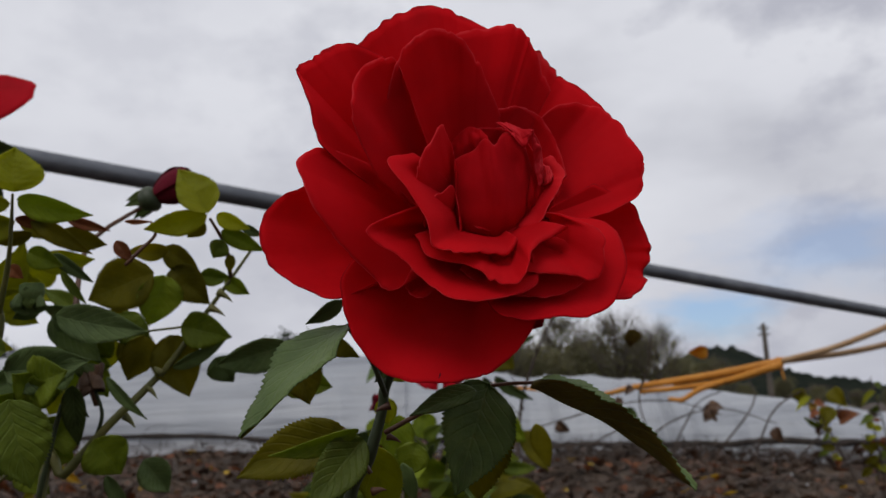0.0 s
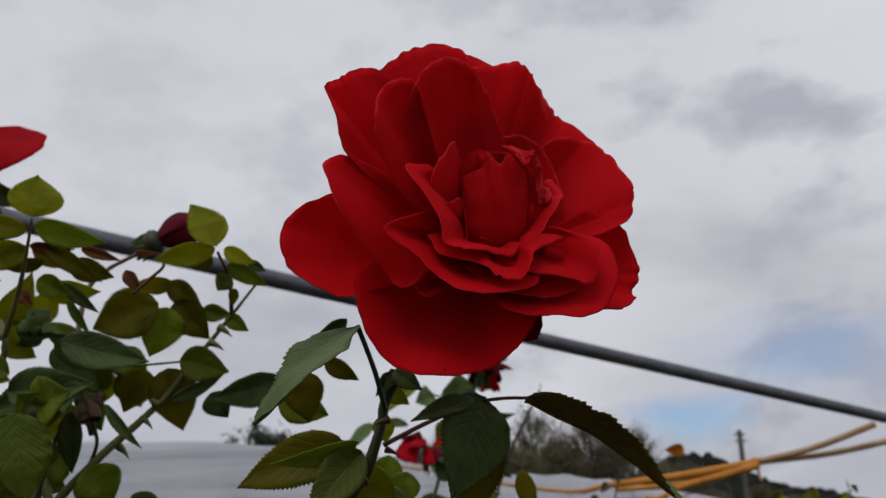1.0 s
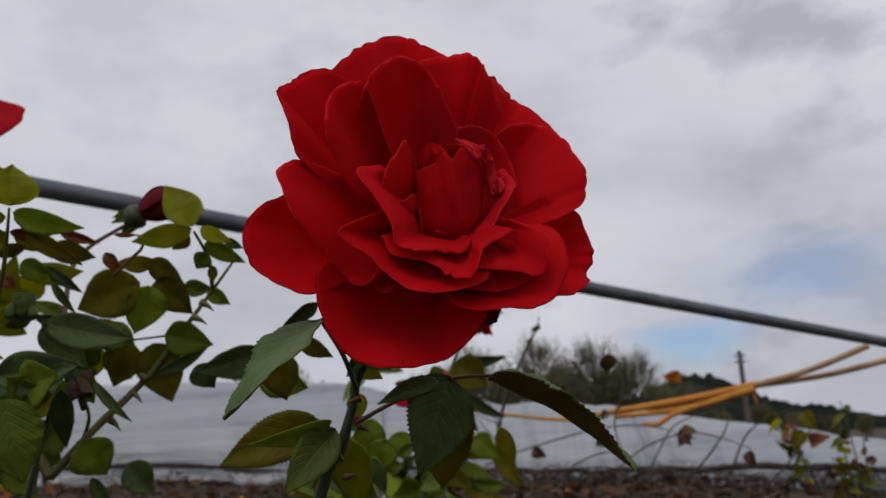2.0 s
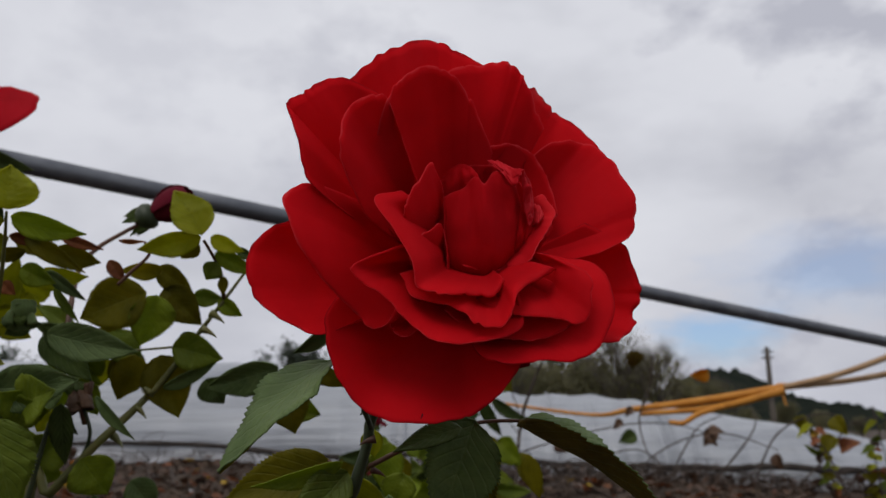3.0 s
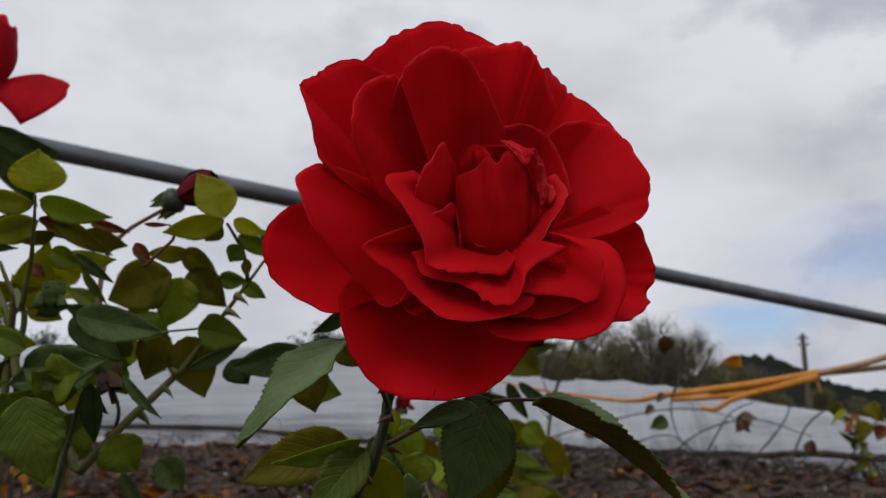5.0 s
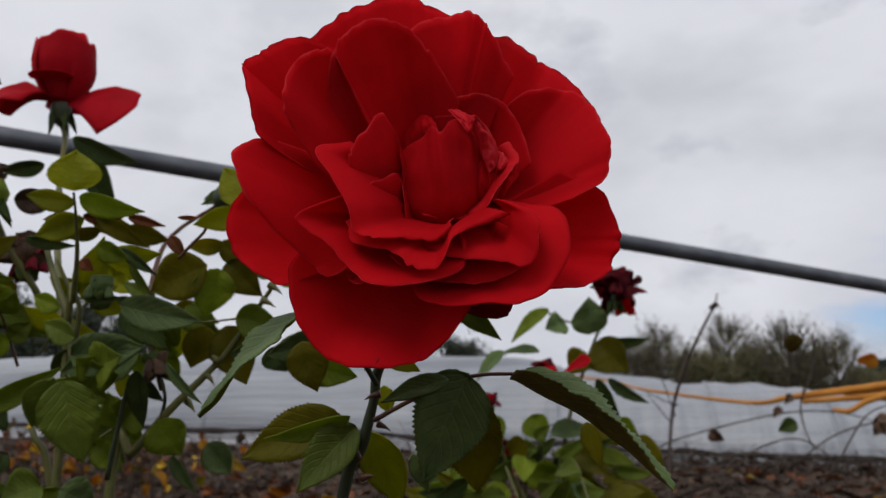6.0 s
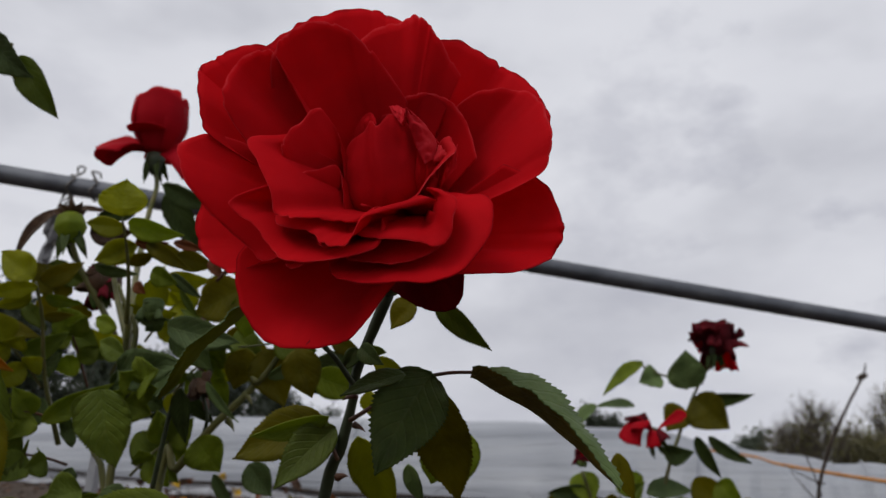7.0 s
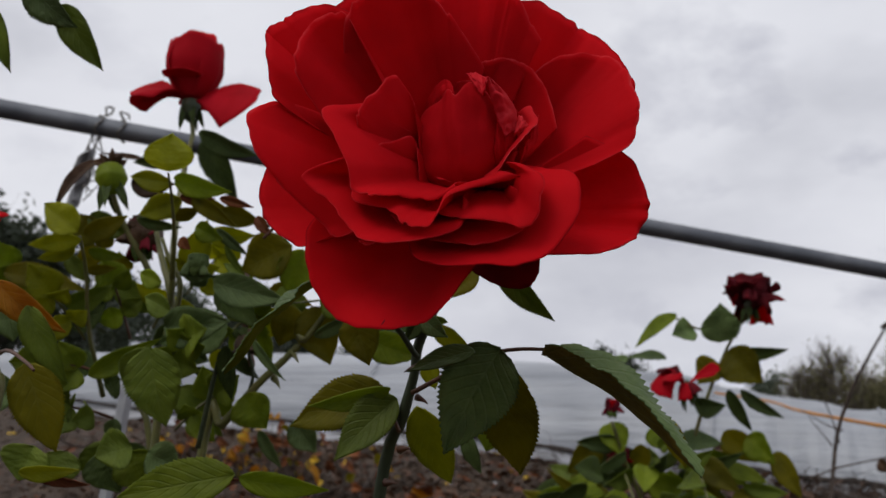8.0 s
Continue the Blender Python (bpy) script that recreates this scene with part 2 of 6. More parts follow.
LEAF_BRONZE = leaf_material("bronze_leaf_underside", (0.075, 0.050, 0.008), (0.115, 0.078, 0.012), (0.150, 0.105, 0.018), 0.4)
LEAF_DRY = leaf_material("dry_leaf", (0.03, 0.015, 0.01), (0.07, 0.035, 0.02), (0.16, 0.09, 0.05), 0.1, tint=(1, 0.7, 0.5))
LEAF_YELLOW = leaf_material("yellow_leaf", (0.4, 0.22, 0.01), (0.6, 0.38, 0.02), (0.65, 0.45, 0.06), 0.3, tint=(1, 0.9, 0.5))


def plain(name, stops, scale, rough, bump=0.3, metal=0.0, stretch=(1, 1, 1), dist=0.001, spec=0.4, bump_scale=None):
    m, tree, b = shader(name, stops[0][1], rough, metal, spec=spec)
    mottle(m, tree, b, stops, scale, bump=bump, stretch=stretch, dist=dist, bump_scale=bump_scale)
    return m


CANE = plain("green_cane", [(0.3, (0.055, 0.06, 0.016)), (0.55, (0.105, 0.105, 0.026)), (0.75, (0.14, 0.11, 0.045))], 90, 0.5, dist=0.0004)
CANE_DARK = plain("dark_green_stem", [(0.3, (0.016, 0.024, 0.010)), (0.55, (0.03, 0.042, 0.016)), (0.78, (0.09, 0.045, 0.025))], 60, 0.5, dist=0.0004)
STALK_RED = plain("reddish_stalk", [(0.3, (0.05, 0.018, 0.010)), (0.6, (0.095, 0.038, 0.016)), (0.8, (0.075, 0.065, 0.02))], 90, 0.5, dist=0.0003)
TWIG = plain("dead_twig", [(0.3, (0.025, 0.017, 0.013)), (0.6, (0.06, 0.042, 0.032)), (0.8, (0.12, 0.09, 0.07))], 40, 0.8, dist=0.001)
# near-black tone that paints the shade in the film's seam
SEAM_SHADE = plain("dark_seam_shade", [(0.3, (0.012, 0.009, 0.008)), (0.6, (0.035, 0.027, 0.022)), (0.8, (0.10, 0.085, 0.075))], 12, 0.9, bump=0.8, dist=0.01)
STEEL = plain("galvanised_steel", [(0.3, (0.07, 0.076, 0.088)), (0.5, (0.11, 0.118, 0.135)), (0.7, (0.18, 0.188, 0.205))], 22, 0.48, bump=0.12, metal=0.5, stretch=(0.35, 1, 1), dist=0.0005, bump_scale=160)
WIRE = plain("rusty_wire", [(0.3, (0.10, 0.09, 0.08)), (0.7, (0.2, 0.19, 0.18))], 90, 0.5, metal=0.6)
ROPE = plain("orange_strap", [(0.3, (0.36, 0.13, 0.010)), (0.55, (0.50, 0.20, 0.02)), (0.8, (0.56, 0.27, 0.05))], 14, 0.6, bump=0.5, bump_scale=220, dist=0.002)
ROPE_PALE = plain("faded_strap", [(0.3, (0.30, 0.17, 0.08)), (0.7, (0.44, 0.30, 0.17))], 14, 0.6, bump=0.5, bump_scale=220, dist=0.002)
PLASTIC = plain("white_plastic_film", [(0.3, (0.19, 0.203, 0.226)), (0.5, (0.282, 0.297, 0.325)), (0.75, (0.375, 0.39, 0.417))], 1.3, 0.42, bump=0.5, bump_scale=5, dist=0.05, stretch=(0.25, 1, 5))
PLASTIC_GREY = plain("dusty_plastic_film", [(0.3, (0.06, 0.056, 0.055)), (0.5, (0.19, 0.19, 0.20)), (0.72, (0.40, 0.41, 0.43))], 3.5, 0.45, bump=0.4, bump_scale=9, dist=0.04, stretch=(1, 1, 3))
SOIL = plain("brown_soil", [(0.28, (0.020, 0.013, 0.008)), (0.5, (0.048, 0.031, 0.020)), (0.68, (0.090, 0.060, 0.040)), (0.8, (0.14, 0.105, 0.075))], 9, 0.95, bump=0.8, bump_scale=40, dist=0.03)
FOREST = plain("wooded_hill", [(0.3, (0.012, 0.016, 0.014)), (0.55, (0.024, 0.029, 0.023)), (0.75, (0.045, 0.043, 0.028))], 0.12, 1.0, bump=1.0, bump_scale=0.6, dist=3.0, spec=0.0)
BARK = plain("grey_bark", [(0.3, (0.05, 0.042, 0.034)), (0.7, (0.13, 0.11, 0.09))], 4, 0.9)
FOLIAGE = leaf_material("hedge_leaf", (0.075, 0.074, 0.040), (0.125, 0.120, 0.064), (0.20, 0.175, 0.09), 0.25, veined=False)
FOLIAGE_PALE = leaf_material("thin_autumn_leaf", (0.085, 0.085, 0.042), (0.14, 0.135, 0.066), (0.21, 0.18, 0.09), 0.3, veined=False)
NEEDLE = leaf_material("conifer_needle", (0.026, 0.038, 0.028), (0.046, 0.060, 0.042), (0.08, 0.09, 0.06), 0.15, veined=False)
CONCRETE = plain("weathered_post", [(0.3, (0.30, 0.31, 0.33)), (0.7, (0.48, 0.49, 0.51))], 12, 0.8)


# ---- helpers ----
def mesh_ob(name, verts, faces, material, parent=None, label="", smooth=True):
    me = bpy.data.meshes.new(name)
    me.from_pydata([tuple(v) for v in verts], [], faces)
    me.materials.append(material)
    if smooth:
        me.polygons.foreach_set("use_smooth", [True] * len(me.polygons))
    me.update()
    ob = new(name, me)
    if parent is not None:
        ob.parent = parent
    if label:
        tagged(ob, label)
    return ob


def thing(name, label, category, at=(0, 0, 0), group="", kind=""):
    ob = new(name)
    ob.location = at
    ob.empty_display_size = 0.02
    return tagged(ob, label, category, group, kind)


def grid(nu, nv, fn, closed=False):
    verts = [fn(i / (nu - 1), j / (nv - 1)) for i in range(nu) for j in range(nv)]
    faces = [(i * nv + j, i * nv + j + 1, (i + 1) * nv + j + 1, (i + 1) * nv + j) for i in range(nu - 1) for j in range(nv - 1)]
    return verts, faces


def unwrap(ob, nu, nv):
    """Lays a grid-built sheet out flat: u along it, v across it."""
    layer = ob.data.uv_layers.new(name="sheet")
    index = np.empty(len(ob.data.loops), dtype=np.int32)
    ob.data.loops.foreach_get("vertex_index", index)
    flat = np.empty((len(index), 2), dtype=np.float32)
    flat[:, 0], flat[:, 1] = index // nv / (nu - 1), index % nv / (nv - 1)
    layer.data.foreach_set("uv", flat.ravel())
    return ob


def thick(ob, depth, offset=0.0):
    mod = ob.modifiers.new("thickness", "SOLIDIFY")
    mod.thickness, mod.offset = depth, offset
    return ob


def spline(points, steps):
    """Catmull-Rom through the points."""
    pts = [Vector(p) for p in points]
    pts = [2 * pts[0] - pts[1]] + pts + [2 * pts[-1] - pts[-2]]
    out = []
    for i in range(1, len(pts) - 2):
        a, b, c, d = pts[i - 1:i + 3]
        for k in range(steps):
            u = k / steps
            out.append(0.5 * (2 * b + (c - a) * u + (2 * a - 5 * b + 4 * c - d) * u * u + (3 * b - a - 3 * c + d) * u ** 3))
    out.append(pts[-2])
    return out


def tube_mesh(points, radii, steps=5, sides=8, wobble=0.0):
    path = spline(points, steps) if steps > 1 else [Vector(p) for p in points]
    n = len(path)
    verts, faces = [], []
    side = None
    for i, p in enumerate(path):
        ahead = (path[min(i + 1, n - 1)] - path[max(i - 1, 0)]).normalized()
        if side is None:
            side = ahead.orthogonal().normalized()
        side = (side - ahead * side.dot(ahead)).normalized()
        up = ahead.cross(side)
        f = i / (n - 1) * (len(radii) - 1)
        k = min(int(f), len(radii) - 2) if len(radii) > 1 else 0
        r = radii[k] + (radii[k + 1] - radii[k]) * (f - k) if len(radii) > 1 else radii[0]
        r *= 1 + wobble * noise.noise(p * 90)
        for j in range(sides):
            a = 2 * math.pi * j / sides
            verts.append(p + r * (math.cos(a) * side + math.sin(a) * up))
    for i in range(n - 1):
        for j in range(sides):
            k = (j + 1) % sides
            faces.append((i * sides + j, i * sides + k, (i + 1) * sides + k, (i + 1) * sides + j))
    faces += [tuple(range(sides - 1, -1, -1)), tuple((n - 1) * sides + j for j in range(sides))]
    return verts, faces


def tube(name, points, radii, material, parent=None, label="", steps=5, sides=8, wobble=0.0):
    return mesh_ob(name, *tube_mesh(points, radii, steps, sides, wobble), material, parent, label)


EYE_MID = Vector((0.04, 0.0, 0.59))


def leaf_mesh(base, tip, width, turn=0.0, fold=0.35, droop=0.12, seed=0, teeth=True, normal=None, edge_on=None):
    """A leaf blade: serrated rim, folded midrib, drooping, puckered between the veins. turn: degrees about its axis away from facing the path."""
    base, tip = Vector(base), Vector(tip)
    axis = tip - base
    length = axis.length
    axis.normalize()
    face = EYE_MID - (base + tip) / 2
    if normal is not None:
        face = Vector(normal)
    if edge_on is not None:
        side = ((base + tip) / 2 - Vector(edge_on)).cross(axis)
        face = side if side.dot(face) > 0 else -side
    face = (face - axis * face.dot(axis)).normalized()
    face = Matrix.Rotation(radians(turn), 3, axis) @ face
    across = axis.cross(face)
    rnd = random.Random(seed * 7919 + 13)
    bend, tw = rnd.uniform(-0.08, 0.08), rnd.uniform(-0.25, 0.25) * (0.15 if edge_on is not None else 1.0)
    nu, half = (55, 4) if teeth else (15, 4)
    nv = 2 * half + 1

    def fn(u, v):
        t = 2 * v - 1
        prof = u ** 0.60 * (1 - u) ** (0.84 + 0.24 * u) / 0.359
        w = 0.5 * width * prof
        x = u * length
        if teeth and abs(t) > 0.99 and 0 < u < 1:
            k = int(round(u * (nu - 1)))
            w *= (1.024 + 0.05 * rnd.random()) if k % 2 else 0.965
            x += (0.013 if k % 2 else -0.003) * length
        y = t * w
        z = fold * abs(y) - droop * length * (u - 0.15) ** 2 * 1.6
        vein = (u - 0.32 * abs(t)) * 8.0
        z += 0.006 * width * math.cos(2 * math.pi * vein) * min(1.0, abs(t) * 3) * (1 - abs(t) * 0.5)
        z += 0.07 * width * noise.noise(Vector((u * 3, t * 1.5, seed * 3.7)))
        z += 0.045 * width * t * t * noise.noise(Vector((u * 9, t * 2, seed * 1.9)))
        y += bend * length * (u * u) + 0.0
        z += tw * y * u
        return base + axis * x + across * y + face * z

    return grid(nu, nv, fn), nu, nv


leaf_count = [0]


def leaf(parent, base, tip, width, material=None, turn=0.0, fold=0.35, droop=0.12, name="leaf", teeth=True, label="", normal=None, edge_on=None, under=None):
    leaf_count[0] += 1
    (verts, faces), nu, nv = leaf_mesh(base, tip, width, turn, fold, droop, leaf_count[0], teeth, normal, edge_on)
    ob = thick(unwrap(mesh_ob(name, verts, faces, material or LEAF, parent, label), nu, nv), 0.0004)
    if under is not None:
        ob.data.materials.append(under)
        ob.modifiers[0].material_offset = 1
    return ob


def thorn(parent, base, out, size, material):
    base, out = Vector(base), Vector(out).normalized()
    side = out.orthogonal().normalized()
    pts = [base - out * size * 0.2, base + out * size * 0.5 - Vector((0, 0, size * 0.06)), base + out * size - Vector((0, 0, size * 0.25))]
    return tube("thorn", pts, [size * 0.34, size * 0.16, size * 0.01], material, parent, steps=3, sides=6)


# ---- ground ----
def ground_height(x, y):
    """Level bed at the roses, a low bank of bare soil behind it, falling away to the fields."""
    r = math.hypot(x, y)
    up = min(1.0, max(0.0, (y + 0.25 * x - 1.6) / 3.0))
    up = up * up * (3 - 2 * up)
    away = min(1.0, max(0.0, (r - 8.5) / 14.0))
    z = up * (0.395 - 0.045 * x) * (1 - away * away * (3 - 2 * away))
    if r < 30:
        z += 0.05 * noise.noise(Vector((x * 1.1, y * 1.1, 3.0))) * min(1, r) + 0.02 * noise.noise(Vector((x * 4.5, y * 4.5, 1.0))) + 0.012 * noise.noise(Vector((x * 13, y * 13, 8.0)))
    return z


def ring(i):
    return 0.25 * 1.055 ** i if i else 0.0


verts, faces, SPOKES, RINGS = [], [], 220, 178
for i in range(RINGS):
    for k in range(SPOKES):
        a = 2 * math.pi * k / SPOKES
        r = ring(i) + 0.01
        x, y = r * math.sin(a), r * math.cos(a)
        verts.append((x, y, ground_height(x, y)))
for i in range(RINGS - 1):
    for k in range(SPOKES):
        q = (k + 1) % SPOKES
        faces.append((i * SPOKES + k, (i + 1) * SPOKES + k, (i + 1) * SPOKES + q, i * SPOKES + q))
ground = mesh_ob("ground", verts, faces, SOIL)
tagged(ground, "bare brown soil with clods and fallen leaves", "ground", kind="structure")

# ---- white plastic tunnel on the bank ----
RIDGE = [Vector(p) for p in ((-9.5, 7.6, 1.30), (-5.2, 6.6, 1.22), (-1.25, 5.75, 1.10), (0.1, 5.6, 0.90), (0.85, 5.4, 0.83), (1.4, 5.1, 0.73), (2.2, 4.5, 0.55), (3.1, 3.9, 0.40))]


def film_sheet(name, front, back, foot, sag, material, ripple, parent, label="", seed=0.0):
    path = spline(RIDGE, 34)
    n, m = len(path), 26
    verts = []
    for i, p in enumerate(path):
        for j in range(m):
            v = j / (m - 1)
            g = ground_height(p.x, p.y - front)
            y = p.y - front + (front + back) * v
            if v < front / (front + back):
                h = max(0.0, math.sin(v * (front + back) / front * math.pi / 2)) ** 0.62
            else:
                h = max(0.0, math.cos((v * (front + back) - front) / back * math.pi / 2)) ** 0.7
            low = g + foot
            z = low + (p.z - low) * sag * h
            s = i * 0.045
            z += ripple * h * noise.noise(Vector((s * 3, v * 2, seed))) * 0.5
            y += ripple * noise.noise(Vector((s * 5.5, v * 7, 4 + seed))) + 0.4 * ripple * noise.noise(Vector((s * 17, v * 3, 9 + seed)))
            verts.append((p.x, y, z))
    faces = [(i * m + j, (i + 1) * m + j, (i + 1) * m + j + 1, i * m + j + 1) for i in range(n - 1) for j in range(m - 1)]
    return thick(mesh_ob(name, verts, faces, material, parent, label), 0.004)


tunnel = thing("plastic_tunnel", "low white plastic film tunnel on the soil bank", "row cover")
film_sheet("film", 0.55, 1.0, 0.02, 1.0, PLASTIC, 0.06, tunnel)
film_sheet("skirt", 0.85, 0.2, 0.01, 0.16, PLASTIC_GREY, 0.10, tunnel, "crumpled dusty film edge", 5.0)
# dark tube laid along the film's foot in place of the fold's shadow
fold = []
for i, p in enumerate(spline(RIDGE, 34)[::6]):
    fold.append((p.x, p.y - 0.66 + 0.03 * noise.noise(Vector((i * 0.7, 1, 2))), ground_height(p.x, p.y - 0.6) + 0.10 + 0.025 * noise.noise(Vector((i * 0.45, 5, 1)))))
tube("fold", fold, [0.016], SEAM_SHADE, tunnel, "dark dirty fold along the foot of the film", sides=6, wobble=0.5)
for a in range(5):
    i = 20 + a * 34
    p = spline(RIDGE, 34)[i]
    g = ground_height(p.x, p.y - 0.55)
    tube("hoop", [(p.x, p.y - 0.56, g), (p.x, p.y - 0.5, g + 0.5 * (p.z - g)), (p.x, p.y - 0.25, g + 0.9 * (p.z - g)), (p.x, p.y, p.z + 0.006)], [0.006], PLASTIC, tunnel)

# ---- steel pipe over the bed ----
PIPE_A, PIPE_B = Vector((-0.7463, 0.8072, 0.9526)), Vector((1.3024, 2.1162, 0.7555))
along = (PIPE_B - PIPE_A).normalized()
pipe = mesh_ob("steel_pipe", *tube_mesh([PIPE_A - along * 1.6, PIPE_A, (PIPE_A + PIPE_B) / 2, PIPE_B, PIPE_B + along * 1.9], [0.0122], 12, 20), STEEL)
tagged(pipe, "dull grey galvanised steel pipe over the roses", "pipe")


# ---- the open red rose ----
ROSE = pose(*(0.0134, 0.1987, 0.6518)) @ pose(0, 0, 0, 0, 0, 1.85) @ pose(0, 0, 0, 90 + 11.75) @ pose(0, 0, 0, 0, 0, -1.05)
MM = 0.001
HUB = Vector((-4, -14, -34))
rose_plant = thing("rose_plant", "red rose in full bloom on a thorny dark green stem", "rose", group="rose plants")
hub_pts = [ROSE @ (MM * Vector(p)) for p in ((-13, -27, -53), (-9, -21, -46), (-6, -17, -40), (-4, -14, -35), (-3, -12, -31))]
bloom = tube("flower", hub_pts, [0.0030, 0.0062, 0.0072, 0.0058, 0.0030], CANE_DARK, rose_plant, "large open rose with velvety crimson petals", steps=5, sides=14)
petal_count = [0]


def wave(t, seed):
    return noise.noise(Vector((t * 1.3, seed * 5.1, 0.7))) + 0.55 * noise.noise(Vector((t * 3.4, seed * 3.3, 2.9)))


def nicks(t, seed):
    return 0.8 * noise.noise(Vector((t * 6.0, seed * 2.3, 7.1))) - 2.2 * max(0.0, noise.noise(Vector((t * 9, seed * 4.7, 3.3))) - 0.34)


def petal(rim, km=0.5, mid=-12.0, roll=2.0, ripple=0.35, root=5.0, fold=1.1, core=None, material=None):
    """One petal, in millimetres about the rose's heart (x across, y up, z out of the flower). rim: the run of its free edge; km, mid: where between hub and rim, and how high,
    its belly lies; roll: how far the edge turns back; ripple: how uneven the edge is; fold: how much the sheet buckles;
    core: the middle from which it spreads, where that is not the hub."""
    petal_count[0] += 1
    seed = petal_count[0]
    roll *= 0.45
    line = spline([Vector(p) for p in rim], 10)
    nu, nv = 28, 91
    mc = HUB if core is None else Vector((*core, HUB.z))

    def fn(u, v):
        k = v * (len(line) - 1)
        i = min(int(k), len(line) - 2)
        end = line[i].lerp(line[i + 1], k - i)
        out = Vector((end.x - mc.x, end.y - mc.y, 0)).normalized()
        end = end + ripple * (0.6 * wave(v * 4, seed) * out + wave(v * 4 + 9, seed + 0.7) * Vector((0, 0, 1)))
        start = mc + root * out
        belly = Vector((mc.x + km * (end.x - mc.x), mc.y + km * (end.y - mc.y), mid + 0.25 * end.z))
        turn = roll * (0.35 * out - 0.8 * Vector((0, 0, 1)))
        p = (1 - u) ** 2 * start + 2 * u * (1 - u) * belly + u * u * (end - turn)
        r = max(0.0, (u - 0.7) / 0.3)
        p += turn * r * r * (1.6 - 0.6 * r)
        p += u ** 9 * ripple * nicks(v * 3, seed) * (1.2 * out + Vector((0, 0, 1)))
        p += fold * noise.noise(Vector((u * 2.4, v * 3.2, seed * 2.0))) * u * (1 - 0.5 * u) * Vector((0.4 * out.x, 0.4 * out.y, 1))
        return ROSE @ (MM * p)

    ob = unwrap(mesh_ob("petal", *grid(nu, nv, fn), material or PETAL, bloom), nu, nv)
    return thick(ob, 0.00022)


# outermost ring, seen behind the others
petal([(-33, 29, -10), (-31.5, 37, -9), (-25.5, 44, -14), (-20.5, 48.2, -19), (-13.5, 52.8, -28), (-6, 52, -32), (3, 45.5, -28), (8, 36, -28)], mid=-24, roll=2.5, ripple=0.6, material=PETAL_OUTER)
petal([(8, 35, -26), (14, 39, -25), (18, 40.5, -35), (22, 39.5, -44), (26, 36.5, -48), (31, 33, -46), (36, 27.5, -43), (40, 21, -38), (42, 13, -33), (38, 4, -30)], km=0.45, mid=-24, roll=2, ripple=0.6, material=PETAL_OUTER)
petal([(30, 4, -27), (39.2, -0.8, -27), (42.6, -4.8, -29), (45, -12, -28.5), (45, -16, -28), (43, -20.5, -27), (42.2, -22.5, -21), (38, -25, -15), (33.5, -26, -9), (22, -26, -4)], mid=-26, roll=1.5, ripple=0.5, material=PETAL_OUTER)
# rear petal at the bottom, in a much darker red than its neighbours
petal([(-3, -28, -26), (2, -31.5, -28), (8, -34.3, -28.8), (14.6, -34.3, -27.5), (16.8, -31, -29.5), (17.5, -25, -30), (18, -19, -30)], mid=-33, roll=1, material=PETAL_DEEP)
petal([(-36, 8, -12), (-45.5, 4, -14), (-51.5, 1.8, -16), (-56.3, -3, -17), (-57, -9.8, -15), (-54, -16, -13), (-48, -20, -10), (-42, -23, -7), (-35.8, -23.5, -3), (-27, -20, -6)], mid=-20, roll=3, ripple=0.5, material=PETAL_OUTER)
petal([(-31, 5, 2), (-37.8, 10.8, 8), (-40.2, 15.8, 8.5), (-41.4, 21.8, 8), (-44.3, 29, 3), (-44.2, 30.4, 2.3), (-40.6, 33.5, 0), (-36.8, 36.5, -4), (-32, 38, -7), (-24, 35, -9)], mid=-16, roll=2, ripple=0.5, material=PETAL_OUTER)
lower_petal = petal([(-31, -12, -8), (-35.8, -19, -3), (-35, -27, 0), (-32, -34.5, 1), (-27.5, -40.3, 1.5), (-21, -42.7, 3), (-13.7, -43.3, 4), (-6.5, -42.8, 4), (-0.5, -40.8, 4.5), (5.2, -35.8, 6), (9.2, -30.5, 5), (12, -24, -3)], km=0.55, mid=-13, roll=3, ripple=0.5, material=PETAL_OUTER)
# a dark torn spot near the lower petal's rim
spot = ROSE @ (MM * Vector((-13.2, -40.4, 3)))
near = min(range(len(lower_petal.data.vertices)), key=lambda i: (lower_petal.data.vertices[i].co - spot).length)
proud = (ROSE.to_3x3() @ Vector((0, 0, 1))).normalized() * 0.00025
ids = [near, near + 1, near + 91, near + 92, near + 182, near - 91]
corner = [lower_petal.data.vertices[i].co + proud for i in ids]
centre = (corner[0] + corner[3]) / 2
tear = mesh_ob("tear", [centre + (p - centre) * k for p, k in zip(corner, (0.5, 0.45, 0.5, 0.4, 0.5, 0.4))], [(5, 1, 0), (0, 1, 3, 2), (2, 3, 4)], PETAL_BUD, lower_petal, "dark torn spot")
# second ring
petal([(-14, 37, -19), (-5, 44, -24), (3, 45.3, -23), (8.5, 45, -19), (12, 42.5, -19.5), (14.5, 38.5, -21), (19, 29, -26)], km=0.45, mid=-22, roll=1.2, ripple=0.6)
petal([(13, 18, -28), (20, 25, -32), (27, 27.2, -36), (33, 26.5, -39), (38, 23, -37), (41.5, 16.5, -31), (43.5, 10, -25.5), (42.9, 5.6, -24.5), (41.5, 0.6, -22.5), (33, -4, -21)], mid=-25, roll=1.2, ripple=0.5)
petal([(-19, -17, 0), (-21.5, -20.9, 3.2), (-25, -21.5, 4.5), (-27.8, -18.8, 5), (-33, -13, 8.6), (-37, -7.4, 12), (-40.5, -1.2, 14.5), (-42.4, 4, 14), (-43.7, 7.5, 12.5), (-41.2, 10.6, 8.5), (-37, 11.2, 5), (-28, 8, 0)], mid=-4, roll=2.5, ripple=0.4)
